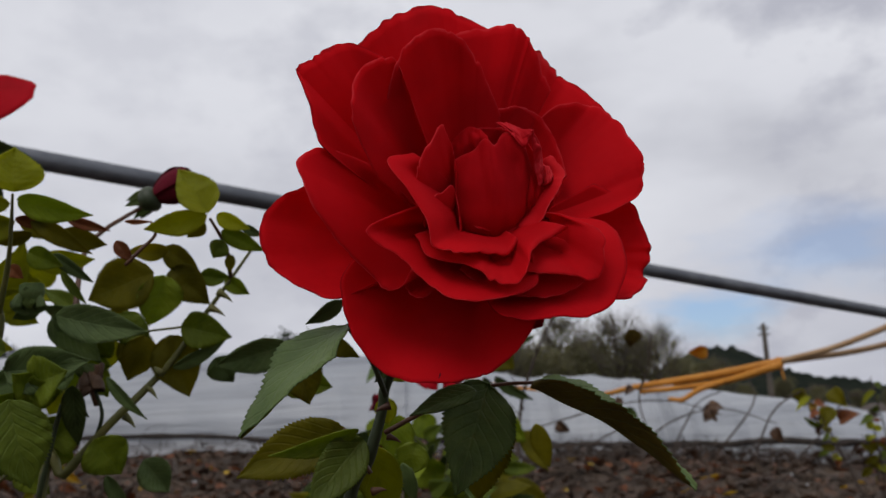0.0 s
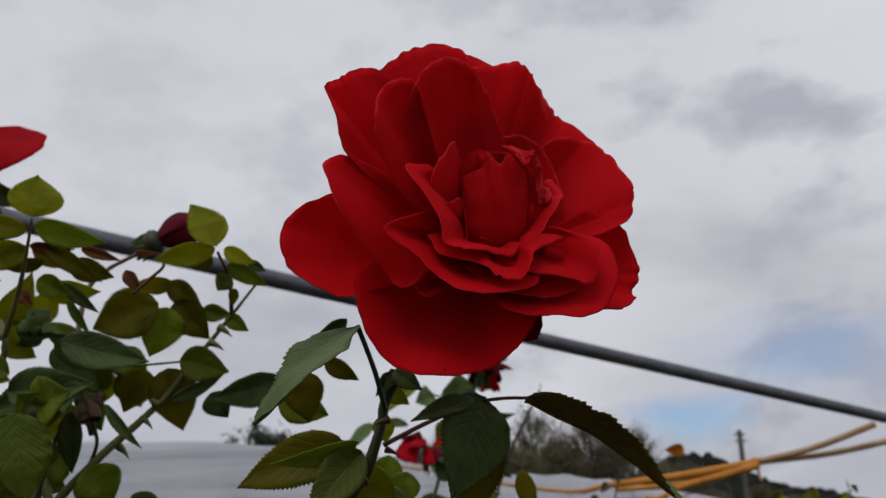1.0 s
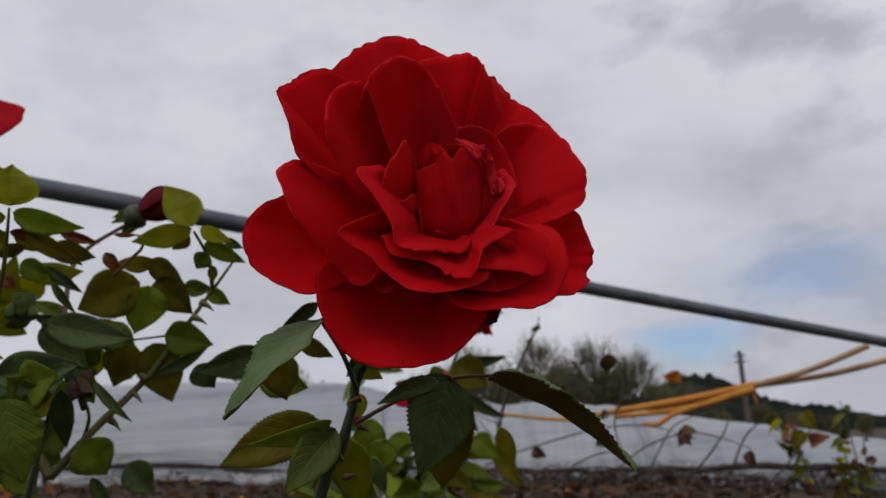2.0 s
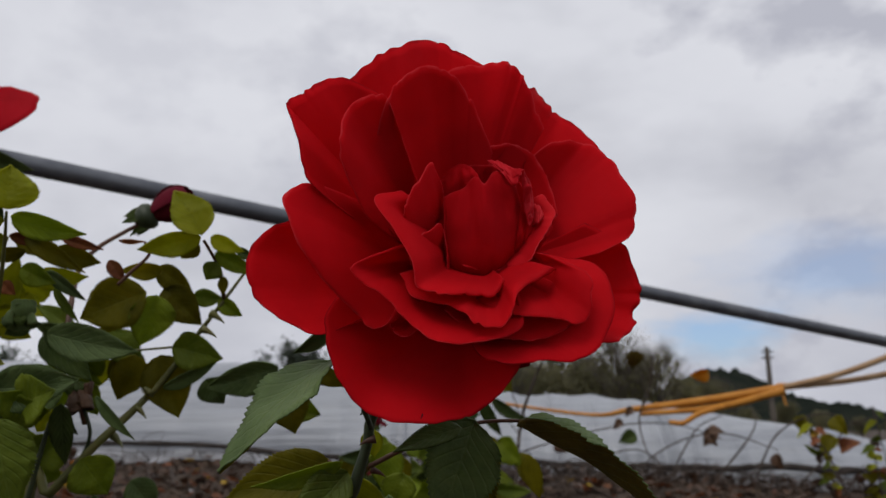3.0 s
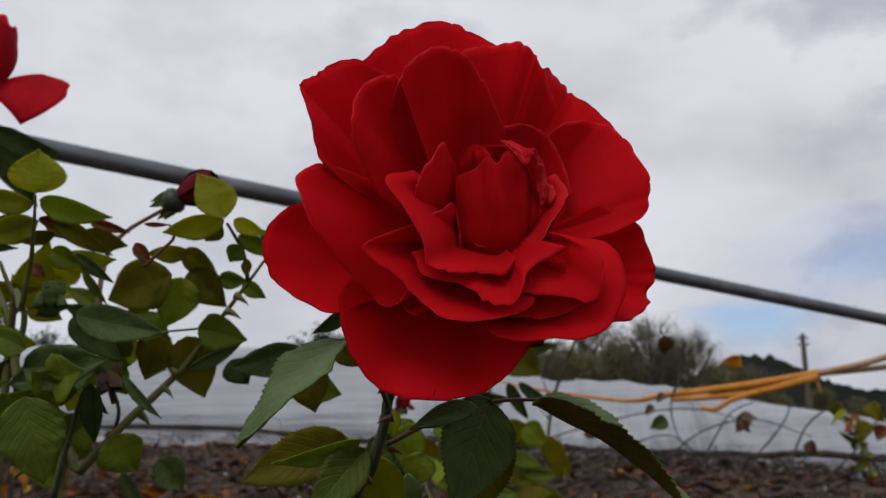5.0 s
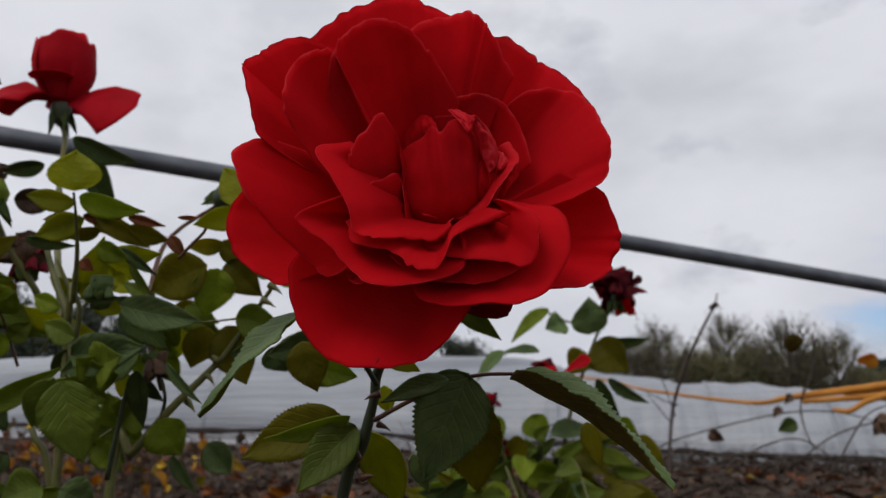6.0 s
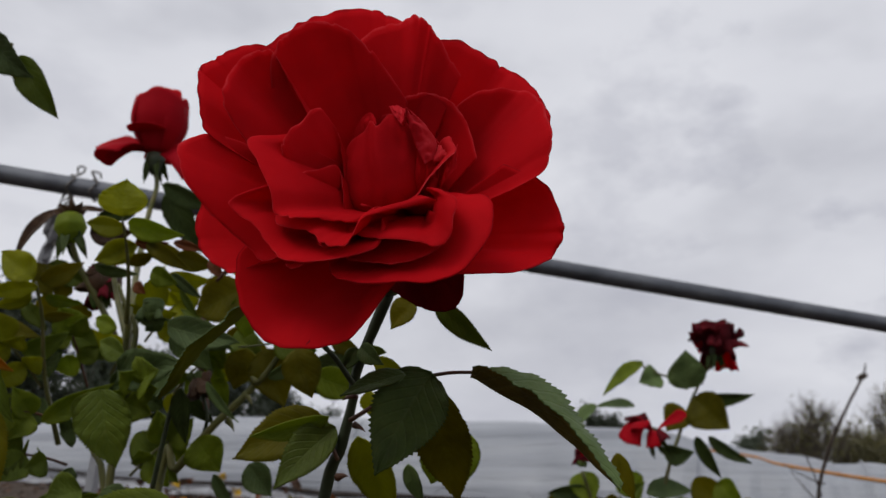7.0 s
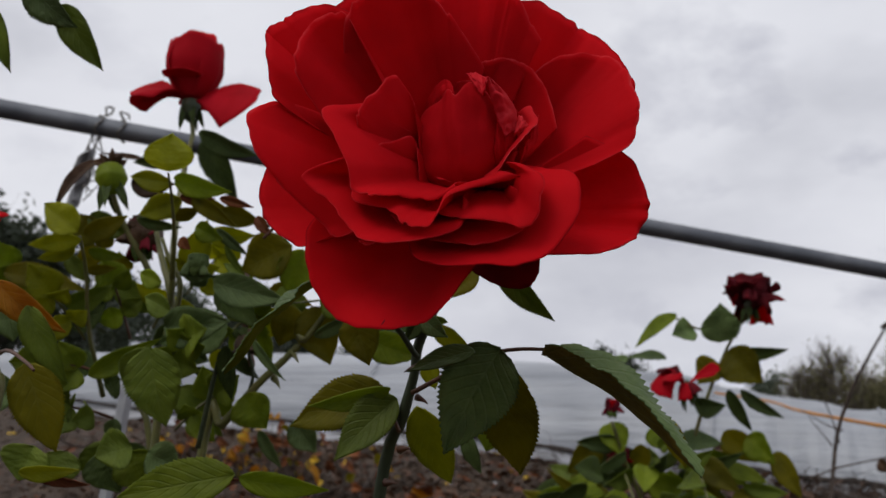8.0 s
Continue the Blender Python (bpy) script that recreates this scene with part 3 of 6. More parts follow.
petal([(-21, -19, 0), (-19.5, -22.8, 1.5), (-16, -23.5, 2), (-12, -20, 1)], mid=-8, roll=1)
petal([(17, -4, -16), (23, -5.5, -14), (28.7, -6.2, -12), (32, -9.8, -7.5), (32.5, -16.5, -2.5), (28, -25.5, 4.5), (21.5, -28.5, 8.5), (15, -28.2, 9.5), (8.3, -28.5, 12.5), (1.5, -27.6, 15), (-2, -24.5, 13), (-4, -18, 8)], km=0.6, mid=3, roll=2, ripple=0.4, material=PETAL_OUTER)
petal([(-8, -17, 9), (-2, -21.5, 11), (6, -23.5, 10), (14, -23.6, 7.5), (21, -21, 4), (24, -14, 0)], km=0.65, mid=1, roll=1, ripple=0.4, core=(2, -3))
# third ring, standing round the throat
petal([(-5, 14, -22), (1, 21, -21.5), (5.5, 23.8, -22), (10.5, 24.4, -24), (15.7, 22.4, -25.5), (20, 16, -27), (23, 6, -26)], mid=-28, roll=0.8)
petal([(-25, 20, 0), (-21.5, 30, 4.5), (-18, 36, 4), (-12, 39.8, -1), (-5, 37.7, -7.5), (0, 32, -14), (5, 22, -21)], km=0.55, mid=-18, roll=1.2, ripple=0.7)
petal([(-26, 4, 3), (-30.5, 14, 10), (-31.3, 21, 12), (-30, 27.5, 8), (-25.5, 31, 6.5), (-21.3, 30.8, 5), (-18.5, 24, 1), (-15, 14, -5)], km=0.6, mid=-10, roll=1.4, ripple=0.7)
# lips in front of the throat
petal([(-1, -15, 6), (6, -17.8, 11), (13, -18.4, 10.5), (18.5, -19.3, 8.5), (22, -20.3, 7.5), (25, -18.3, 6), (25.6, -13.5, 5), (25.5, -9, 2), (19, -5, -7)], km=0.7, mid=4, roll=0.5, fold=0.9, ripple=0.5, core=(4, -2))
petal([(-16, -2, 6), (-23, -4.5, 10.5), (-28.3, -7.6, 12.6), (-26, -10.7, 13), (-21.7, -13.4, 13), (-16.5, -18.5, 15), (-12.5, -22, 18.5), (-8.5, -23.3, 20.5), (-2.5, -23.5, 19), (4.8, -22.3, 16.5), (9.3, -19.8, 11.5), (9, -14, 5)], km=0.78, mid=9, roll=0.7, fold=1.0, ripple=0.55, core=(0, -4))
petal([(-18, -9, 9), (-15, -13.6, 13.5), (-8.5, -15.6, 14.5), (-4.4, -16.8, 17), (-1.8, -19.2, 18), (1.2, -20.4, 18), (4.2, -20, 17.5), (6.4, -17.2, 17.5), (7.4, -13.8, 15), (10.5, -11.6, 8), (15, -10.2, 3), (19, -8, -4)], km=0.74, mid=10, roll=0.6, fold=0.9, ripple=0.5, core=(2, -3))
petal([(-18, 10, 3), (-23.8, 7.5, 12.5), (-19.5, 1, 15.2), (-15.3, -6, 17), (-14, -11.8, 17), (-10, -13, 17.8), (-6, -13.2, 17.2), (-1.5, -13.8, 12.5), (3, -14.1, 10), (6, -11, 3)], km=0.72, mid=9, roll=0.8, fold=0.9, ripple=0.5, core=(1, -3))
petal([(-16, -7, 4), (-15, -1.5, 6.5), (-12, 0.8, 2), (-8.6, 2.6, -5.5), (-7.3, -3, -6), (-7, -8.4, -6)], km=0.6, mid=-6, roll=0.6, fold=0.5)
petal([(-17.5, 1, 4), (-17.2, 5, 7.8), (-15.8, 9, 7.6), (-12.9, 14.2, 3.8), (-11.3, 16.9, 0.5), (-9.8, 15, -2.8), (-8.2, 11, -5.5), (-7.9, 5.6, -6.8), (-8, -1, -8)], km=0.55, mid=-9, roll=0.8, fold=0.6, ripple=0.6)
petal([(-8, -3, -12), (-3.4, -7.2, -8), (1, -8.4, -8.5), (5, -8.8, -10), (9, -8.4, -12), (12.5, -6.8, -13.5), (16, -1, -14)], km=0.75, mid=-8, roll=1.2, fold=0.5, core=(4, 4), material=PETAL_MID)
petal([(8, -8, -10), (12.6, -6.4, -6.5), (15, -2.5, -7.5), (17.4, 1, -9.5), (19.2, 4, -12.5), (20.3, 6.5, -15.5), (17.5, 11, -19)], km=0.8, mid=-10, roll=1.0, fold=0.5, core=(4, 4), material=PETAL_MID)

# the furled heart
def wrap(foot, crest, bulge, tuck=0.8, streak=0.28, seed=0, material=None, front=(0.05, -0.30, 0.95), crease=0.0):
    """A petal of the heart, in millimetres, that rises from its foot to a ragged crest; bulge: how far it swells outwards;
    tuck: how far the crest bends inwards; streak: depth of the fine wrinkles that run up it; crease: depth of one long furrow."""
    low, high = spline([Vector(p) for p in foot], 8), spline([Vector(p) for p in crest], 10)
    out = Vector(front).normalized()
    nu, nv = 26, 61

    def at(line, v):
        k = v * (len(line) - 1)
        i = min(int(k), len(line) - 2)
        return line[i].lerp(line[i + 1], k - i)

    def fn(u, v):
        p = at(low, v).lerp(at(high, v), u)
        p += out * (bulge * math.sin(math.pi * u ** 0.75) * (0.35 + 0.65 * math.sin(math.pi * v)) - tuck * u ** 8)
        p += out * (1.5 * noise.noise(Vector((u * 2.2, v * 4, seed))) + 1.0 * noise.noise(Vector((u * 3.5, v * 9, seed + 3)))) * math.sin(math.pi * min(1.0, u * 1.05 + 0.05)) ** 0.5
        p += out * streak * u * (noise.noise(Vector((u * 1.6, v * 34, seed + 5))) + 0.5 * noise.noise(Vector((u * 3, v * 70, seed + 8))))
        p -= out * crease * u * math.exp(-((v - 0.36 - 0.1 * (1 - u)) / 0.045) ** 2)
        p += 0.5 * u ** 5 * Vector((0, 1, 0)) * nicks(v * 2, seed)
        return ROSE @ (MM * p)
    return thick(unwrap(mesh_ob("petal", *grid(nu, nv, fn), material or PETAL_HEART, bloom), nu, nv), 0.00022)


# innermost petals, then the closed front, the roll over its shoulder, two folded flaps and the curls at its side
wrap([(-8, 2, -26), (-2, 4, -27), (5, 4, -27), (13, 2, -26)], [(-10, 13, -21), (-3, 17.5, -19), (4, 18.2, -17.5), (10, 15.5, -16), (15, 9, -19)], 0.5, 0.2, seed=31)
wrap([(-6, -2, -20), (0, -2, -18), (6, -2, -18), (11, -2, -20)], [(-6, 11, -17), (-1, 13.5, -14), (3, 12, -12.5), (7, 14, -12), (11, 9, -14)], 1.5, 0.5, seed=32)
wrap([(-11, -5, -21), (-8.6, -8, -14), (-1, -10.5, -11.5), (5, -9.5, -12), (9, -6, -15), (11, -2, -19)],
     [(-10.5, 5, -17), (-9.2, 8.2, -12), (-5.6, 10.2, -9.2), (-2.4, 11.6, -8), (-0.2, 14.2, -7.2), (2, 12.4, -6.4), (4.3, 15.3, -8.3), (7.2, 15.2, -8.6), (9.6, 12.2, -8.8), (12, 6.5, -13)], 4.2, 0.9, 0.24, seed=33, crease=0.8)
wrap([(-9, 5, -20), (-5, 7, -17), (0, 8, -14), (3, 8, -12)], [(-10.5, 11.5, -18), (-7.4, 16.2, -16), (-3.9, 18.4, -14), (-0.9, 16.9, -10.5), (0.8, 14.0, -8.2)], 2.8, 0.9, 0.3, seed=34, front=(-0.3, 0.35, 0.85))
wrap([(3.1, 18.8, -12.8), (5.8, 15.9, -8.6), (8.9, 12.0, -7.2), (10.2, 13.8, -5.6)], [(3.1, 19.0, -13.2), (5.8, 18.5, -11.6), (8.4, 16.8, -9.4), (10.9, 15.9, -4.9)], 0.7, 0.2, 0.12, seed=35, material=PETAL_CURL)
wrap([(10.6, 15.6, -4.7), (11.2, 11, -6.6), (11.9, 6.6, -9), (13.3, 2.6, -11.2)], [(11.1, 15.9, -5.2), (13.6, 13, -9.8), (15.0, 9.2, -15.3), (14.9, 4.6, -14.4)], 0.8, 0.3, 0.2, seed=36, material=PETAL_CURL, front=(0.4, 0.1, 0.9))
wrap([(6, -7, -18), (11, -5.5, -16), (15, -3, -18)], [(9.4, 11.5, -10.5), (12.2, 6, -11.8), (15.2, 5, -15.5)], 1.6, 0.4, seed=37)
wrap([(14.2, 2.4, -14.6), (15.6, 3.2, -13.6), (17.3, 4.2, -15)], [(15.1, 8.2, -16.2), (16.4, 7.4, -14.4), (17.7, 5.4, -15.6)], 1.2, 0.9, 0.15, seed=38, material=PETAL_CURL)
wrap([(14, -6, -17), (17, -2, -14.5), (20, 2, -17)], [(16.4, 5.6, -17), (18.4, 5.2, -16), (20.1, 8.2, -17.3)], 1.0, 0.2, 0.2, seed=39)

# sepals, stem, stalks and leaves of the open rose
leaf(bloom, (-0.0145, 0.2626, 0.6200), (-0.0071, 0.2604, 0.6136), 0.0065, LEAF_DARK, 15, 0.3, 0.15, "sepal", teeth=False)
leaf(bloom, (-0.0162, 0.2641, 0.6199), (-0.0202, 0.2621, 0.6124), 0.005, LEAF_DARK, -20, 0.3, 0.15, "sepal", teeth=False)
leaf(bloom, (-0.0164, 0.2680, 0.6216), (-0.0132, 0.2809, 0.6193), 0.005, LEAF_DEEP, 30, 0.3, 0.15, "sepal", teeth=False)
stem_pts = [ROSE @ (MM * Vector((-13, -27, -53))), (-0.0169, 0.2665, 0.6140), (-0.0195, 0.2694, 0.6040), (-0.0240, 0.2725, 0.5905), (-0.0345, 0.2800, 0.5600), (-0.05, 0.29, 0.40), (-0.065, 0.30, 0.2), (-0.06, 0.31, -0.02)]
tube("stem", stem_pts, [0.0020, 0.0016, 0.0016, 0.0018, 0.0021, 0.003, 0.004, 0.0045], CANE_DARK, rose_plant, wobble=0.12)
thorn(rose_plant, (-0.0175, 0.2663, 0.6053), (-1, -0.1, -0.15), 0.0042, STALK_RED)
thorn(rose_plant, (-0.0173, 0.2684, 0.5962), (1, -0.2, -0.3), 0.0038, STALK_RED)
thorn(rose_plant, (-0.0224, 0.2688, 0.5806), (1, -0.3, 0.3), 0.0042, STALK_RED)
thorn(rose_plant, (-0.0267, 0.2696, 0.5704), (1, -0.3, 0.2), 0.0042, STALK_RED)
tube("leaf_stalk", [(-0.0186, 0.2663, 0.5975), (-0.0059, 0.2633, 0.6034), (0.0085, 0.2570, 0.6085), (0.0175, 0.2545, 0.6098), (0.0258, 0.2540, 0.6098)], [0.0008, 0.0006, 0.0005], STALK_RED, rose_plant)
leaf(rose_plant, (0.0255, 0.2540, 0.6095), (0.0705, 0.2465, 0.5835), 0.027, LEAF_GREY, 0, 0.45, 0.09, normal=(0.70, -0.17, 0.70), under=LEAF_BRONZE)
leaf(rose_plant, (0.0130, 0.2540, 0.6098), (0.0010, 0.2394, 0.5824), 0.0215, LEAF_DARK, -8, 0.2, 0.08)
leaf(rose_plant, (-0.0233, 0.2180, 0.6245), (-0.0503, 0.2083, 0.6014), 0.030, LEAF_GREY, 0, 0.12, 0.10, edge_on=(0.0866, 0.0207, 0.5848), under=LEAF_OLIVE)
tube("leaf_stalk", [(-0.0181, 0.2669, 0.6087), (-0.0205, 0.2500, 0.6180), (-0.0233, 0.2180, 0.6247)], [0.0009, 0.0007], CANE_DARK, rose_plant)
tube("leaf_stalk", [(-0.0235, 0.2694, 0.5856), (-0.0261, 0.2694, 0.5906), (-0.0300, 0.2728, 0.5977), (-0.0345, 0.2737, 0.6003)], [0.0007, 0.0005], STALK_RED, rose_plant)
leaf(rose_plant, (0.0114, 0.2571, 0.6066), (0.0097, 0.2898, 0.5722), 0.0188, LEAF_OLIVE, 4, 0.15, 0.06)
leaf(rose_plant, (0.0087, 0.2442, 0.6081), (-0.0090, 0.2384, 0.6027), 0.0071, LEAF_DARK, 30)
leaf(rose_plant, (-0.0310, 0.2736, 0.5986), (-0.0659, 0.2733, 0.5877), 0.0161, LEAF_OLIVE, 10, 0.3, 0.05)
leaf(rose_plant, (-0.0267, 0.2675, 0.5987), (-0.0517, 0.2620, 0.5895), 0.0070, LEAF, -35)
leaf(rose_plant, (-0.0257, 0.2708, 0.5958), (-0.0419, 0.2596, 0.5784), 0.0139, LEAF_DEEP, 8)
leaf(rose_plant, (-0.0258, 0.2877, 0.5942), (-0.0191, 0.3076, 0.5672), 0.0144, LEAF_LIME, 8)
leaf(rose_plant, (-0.0163, 0.3098, 0.5863), (-0.0129, 0.3144, 0.5723), 0.0063, LEAF_GREY, 15)
leaf(rose_plant, (-0.0216, 0.2886, 0.6209), (-0.0105, 0.2948, 0.6133), 0.0072, LEAF_LIME, 25)
leaf(rose_plant, (-0.0062, 0.2848, 0.6398), (-0.0145, 0.2837, 0.6303), 0.0093, LEAF_OLIVE, 10)
leaf(rose_plant, (0.0008, 0.2873, 0.6408), (0.0162, 0.2978, 0.6222), 0.0090, LEAF_DEEP, 25)
leaf(rose_plant, (-0.0196, 0.2813, 0.6085), (-0.0182, 0.2839, 0.5996), 0.0073, LEAF_LIME, 20)
leaf(rose_plant, (-0.0120, 0.3320, 0.5926), (-0.0163, 0.3332, 0.5802), 0.0126, LEAF, 10)
leaf(rose_plant, (-0.0604, 0.3175, 0.6200), (-0.0426, 0.3263, 0.6125), 0.0130, LEAF, 10)
leaf(rose_plant, (-0.0545, 0.3304, 0.6216), (-0.0568, 0.3316, 0.6128), 0.0133, LEAF_DEEP, 0)
leaf(rose_plant, (-0.0310, 0.2698, 0.6389), (-0.0427, 0.2710, 0.6312), 0.0060, LEAF_GREY, -30)
leaf(rose_plant, (-0.0402, 0.2919, 0.6295), (-0.0291, 0.2939, 0.6218), 0.0068, LEAF_OLIVE, 20)
leaf(rose_plant, (-0.0484, 0.2826, 0.6238), (-0.0444, 0.2863, 0.6072), 0.0136, LEAF_OLIVE, 0)
leaf(rose_plant, (0.0405, 0.4142, 0.5970), (0.0456, 0.4189, 0.5759), 0.0094, LEAF_OLIVE, 10)
leaf(rose_plant, (-0.0220, 0.3901, 0.6036), (-0.0252, 0.3946, 0.5818), 0.0149, LEAF, 0)


# ---- smaller blooms ----
def bloom_frame(centre, lean=(0, 0, 1)):
    up = Vector(lean).normalized()
    side = Vector((0, 1, 0)).cross(up).normalized()
    return Matrix.Translation(centre) @ Matrix((side, up.cross(side), up)).transposed().to_4x4()


def wrap_petal(parent, m, start, span, r0, r1, low, high, lip, seed, material):
    def fn(u, v):
        a = radians(start + span * v)
        h = low + (high + 0.09 * high * wave(v * 2, seed) - 0.14 * high * abs(2 * v - 1) ** 3 - low) * u
        r = (r0 + (r1 - r0) * v) * (0.35 + 0.75 * math.sin(math.pi * (u * 0.72) ** 0.9)) + lip * max(0.0, u - 0.8) / 0.2
        return m @ (MM * Vector((r * math.cos(a), r * math.sin(a), h)))
    return thick(unwrap(mesh_ob("petal", *grid(14, 24, fn), material, parent), 14, 24), 0.0004)


def flat_petal(parent, m, theta, spread, reach, rim, belly, material, drop=0.25, wavy=2.0, seed=0, ruffle=0.05, twist=0.0):
    def fn(u, v):
        t = 2 * v - 1
        a = radians(theta + spread * t)
        r = reach * (1 - drop * abs(t) ** 2.6 + ruffle * wave(t, seed))
        z = (1 - u) ** 2 * 0 + 2 * u * (1 - u) * belly + u * u * (rim + wavy * wave(t + 2, seed)) + twist * t * u
        r = 2 + (r - 2) * u
        return m @ (MM * Vector((r * math.cos(a), r * math.sin(a), z)))
    return thick(unwrap(mesh_ob("petal", *grid(14, 21, fn), material, parent), 14, 21), 0.0004)


def calyx(name, parent, m, r, h, label=""):
    pts = [m @ (MM * Vector((0, 0, z))) for z in (-h, -0.7 * h, -0.3 * h, 0, 0.3 * h)]
    return tube(name, pts, [0.3 * r * MM, 0.75 * r * MM, r * MM, 0.9 * r * MM, 0.4 * r * MM], CANE_DARK, parent, label, steps=3, sides=10)


def sepals(parent, m, length, seed):
    for k in range(5):
        a = radians(72 * k + seed * 31)
        base = m @ (MM * Vector((3 * math.cos(a), 3 * math.sin(a), 0)))
        end = m @ (MM * Vector((0.42 * length * math.cos(a), 0.42 * length * math.sin(a), -0.95 * length)))
        leaf(parent, base, end, 0.005, LEAF_DARK, 20, 0.2, 0.1, "sepal", teeth=False)


# ---- rose bush with a half-open rose ----
bush = thing("rose_bush", "leafy rose bush with one half-open red rose", "rose", group="rose plants")
m = bloom_frame((-0.2995, 0.4935, 0.8105), (-0.02, 0, 1)) @ Matrix.Scale(0.98, 4)
half_open = calyx("flower", bush, m, 7, 16, "half-open red rose with drooping outer petals")
wrap_petal(half_open, m, -160, 170, 17, 19, 0, 45, 2.5, 41, PETAL_CRIMSON)
wrap_petal(half_open, m, -40, 150, 18, 20, 0, 42, 3.0, 42, PETAL_CRIMSON)
wrap_petal(half_open, m, 80, 170, 17, 19, 0, 47, 1.5, 40, PETAL_CRIMSON)
wrap_petal(half_open, m, -120, 200, 13, 15, 2, 50, 1.0, 43, PETAL_MID)
wrap_petal(half_open, m, 120, 230, 9, 11, 2, 49, 0.5, 44, PETAL_PINK)
flat_petal(half_open, m, -85, 50, 27, 14, 16, PETAL_CRIMSON, seed=45)
flat_petal(half_open, m, -6, 14, 62, -9, 1, PETAL_CRIMSON, seed=46, drop=0.36, twist=20)
flat_petal(half_open, m, 192, 24, 47, 10, 10, PETAL_CRIMSON, twist=-14, seed=47, ruffle=0.10)
flat_petal(half_open, m, 225, 28, 42, -8, 10, PETAL_CRIMSON, seed=48)
flat_petal(half_open, m, 100, 50, 34, 6, 18, PETAL_CRIMSON, seed=49)
sepals(half_open, m, 22, 1)
tube("cane", [(-0.1579, 0.3106, 0.6904), (-0.1639, 0.3225, 0.6814), (-0.1710, 0.3352, 0.6683), (-0.1806, 0.3485, 0.6522), (-0.1953, 0.3679, 0.6308), (-0.2000, 0.3800, 0.3000), (-0.1900, 0.4000, -0.0300)], [0.0005, 0.0007, 0.001, 0.0013, 0.0017, 0.0028, 0.004], CANE, bush, wobble=0.1)
tube("cane", [(-0.1974, 0.3585, 0.6746), (-0.1934, 0.3609, 0.6639), (-0.1873, 0.3637, 0.6519), (-0.1916, 0.3675, 0.6330)], [0.0008, 0.0012, 0.0016], CANE, bush)
tube("cane", [(-0.2292, 0.3375, 0.6717), (-0.2344, 0.3500, 0.6564), (-0.2415, 0.3644, 0.6300), (-0.2432, 0.3824, 0.5969)], [0.0007, 0.001, 0.0014], CANE, bush)
tube("cane", [(-0.2155, 0.3717, 0.6901), (-0.2059, 0.3695, 0.6683), (-0.1955, 0.3676, 0.6474), (-0.1885, 0.3659, 0.6192)], [0.0012, 0.0018, 0.002], CANE, bush)
tube("cane", [m @ Vector((0, 0, -0.012)), (-0.2945, 0.4930, 0.7850), (-0.2800, 0.4709, 0.7540), (-0.2506, 0.4325, 0.6998), (-0.2159, 0.3930, 0.6453)], [0.0016, 0.0018, 0.002], CANE, bush)
tube("cane", [(-0.1497, 0.3718, 0.6201), (-0.1474, 0.3741, 0.6094), (-0.1517, 0.3765, 0.5977)], [0.0008, 0.0009], CANE_DARK, bush)
tube("cane", [(-0.1596, 0.3624, 0.6142), (-0.1651, 0.3659, 0.5971), (-0.1718, 0.3705, 0.5742)], [0.001, 0.0013], CANE_DARK, bush)
tube("cane", [(-0.2147, 0.3739, 0.5976), (-0.2018, 0.3796, 0.5489), (-0.17, 0.40, 0.25), (-0.18, 0.40, -0.03)], [0.0014, 0.0018, 0.0028, 0.0040], CANE, bush)
leaf(bush, (-0.1576, 0.3103, 0.6914), (-0.1567, 0.3069, 0.7077), 0.0204, LEAF_LIME, 4)
leaf(bush, (-0.1587, 0.3158, 0.6898), (-0.1329, 0.3187, 0.6803), 0.0108, LEAF, 25)
leaf(bush, (-0.1641, 0.3208, 0.6895), (-0.1885, 0.3190, 0.6938), 0.0096, LEAF_LIME, -20)
leaf(bush, (-0.1612, 0.3318, 0.6862), (-0.1386, 0.3355, 0.6724), 0.0081, LEAF_OLIVE, 25)
leaf(bush, (-0.1700, 0.3365, 0.6867), (-0.1906, 0.3360, 0.6854), 0.0092, LEAF_OLIVE, -25)
leaf(bush, (-0.1670, 0.3316, 0.6863), (-0.1500, 0.3328, 0.6832), 0.0059, LEAF_RUST, 30)
leaf(bush, (-0.1657, 0.3425, 0.6831), (-0.1848, 0.3427, 0.6791), 0.0070, LEAF_OLIVE, -30)
leaf(bush, (-0.1702, 0.3489, 0.6765), (-0.1572, 0.3507, 0.6700), 0.0099, LEAF, 15)
leaf(bush, (-0.1622, 0.3543, 0.6763), (-0.1468, 0.3574, 0.6643), 0.0062, LEAF_GREY, 25)
leaf(bush, (-0.1754, 0.3449, 0.6702), (-0.1705, 0.3462, 0.6651), 0.0060, LEAF_RUST, 20)
leaf(bush, (-0.1613, 0.3608, 0.6702), (-0.1521, 0.3642, 0.6557), 0.0044, LEAF_DEEP, 30)
leaf(bush, (-0.1714, 0.3634, 0.6562), (-0.1832, 0.3641, 0.6506), 0.0073, LEAF_GREY, -20)
leaf(bush, (-0.1784, 0.3529, 0.6562), (-0.1621, 0.3542, 0.6528), 0.0080, LEAF_GREY, 30)
leaf(bush, (-0.1691, 0.3637, 0.6550), (-0.1498, 0.3652, 0.6509), 0.0063, LEAF_GREY, 35)
leaf(bush, (-0.1575, 0.3499, 0.6498), (-0.1230, 0.3532, 0.6400), 0.0153, LEAF_GREY, 12)
leaf(bush, (-0.1691, 0.3697, 0.6508), (-0.1489, 0.3743, 0.6323), 0.0157, LEAF_DARK, -15)
leaf(bush, (-0.1693, 0.3339, 0.6268), (-0.1381, 0.3348, 0.6275), 0.0184, LEAF_GREY, 10)
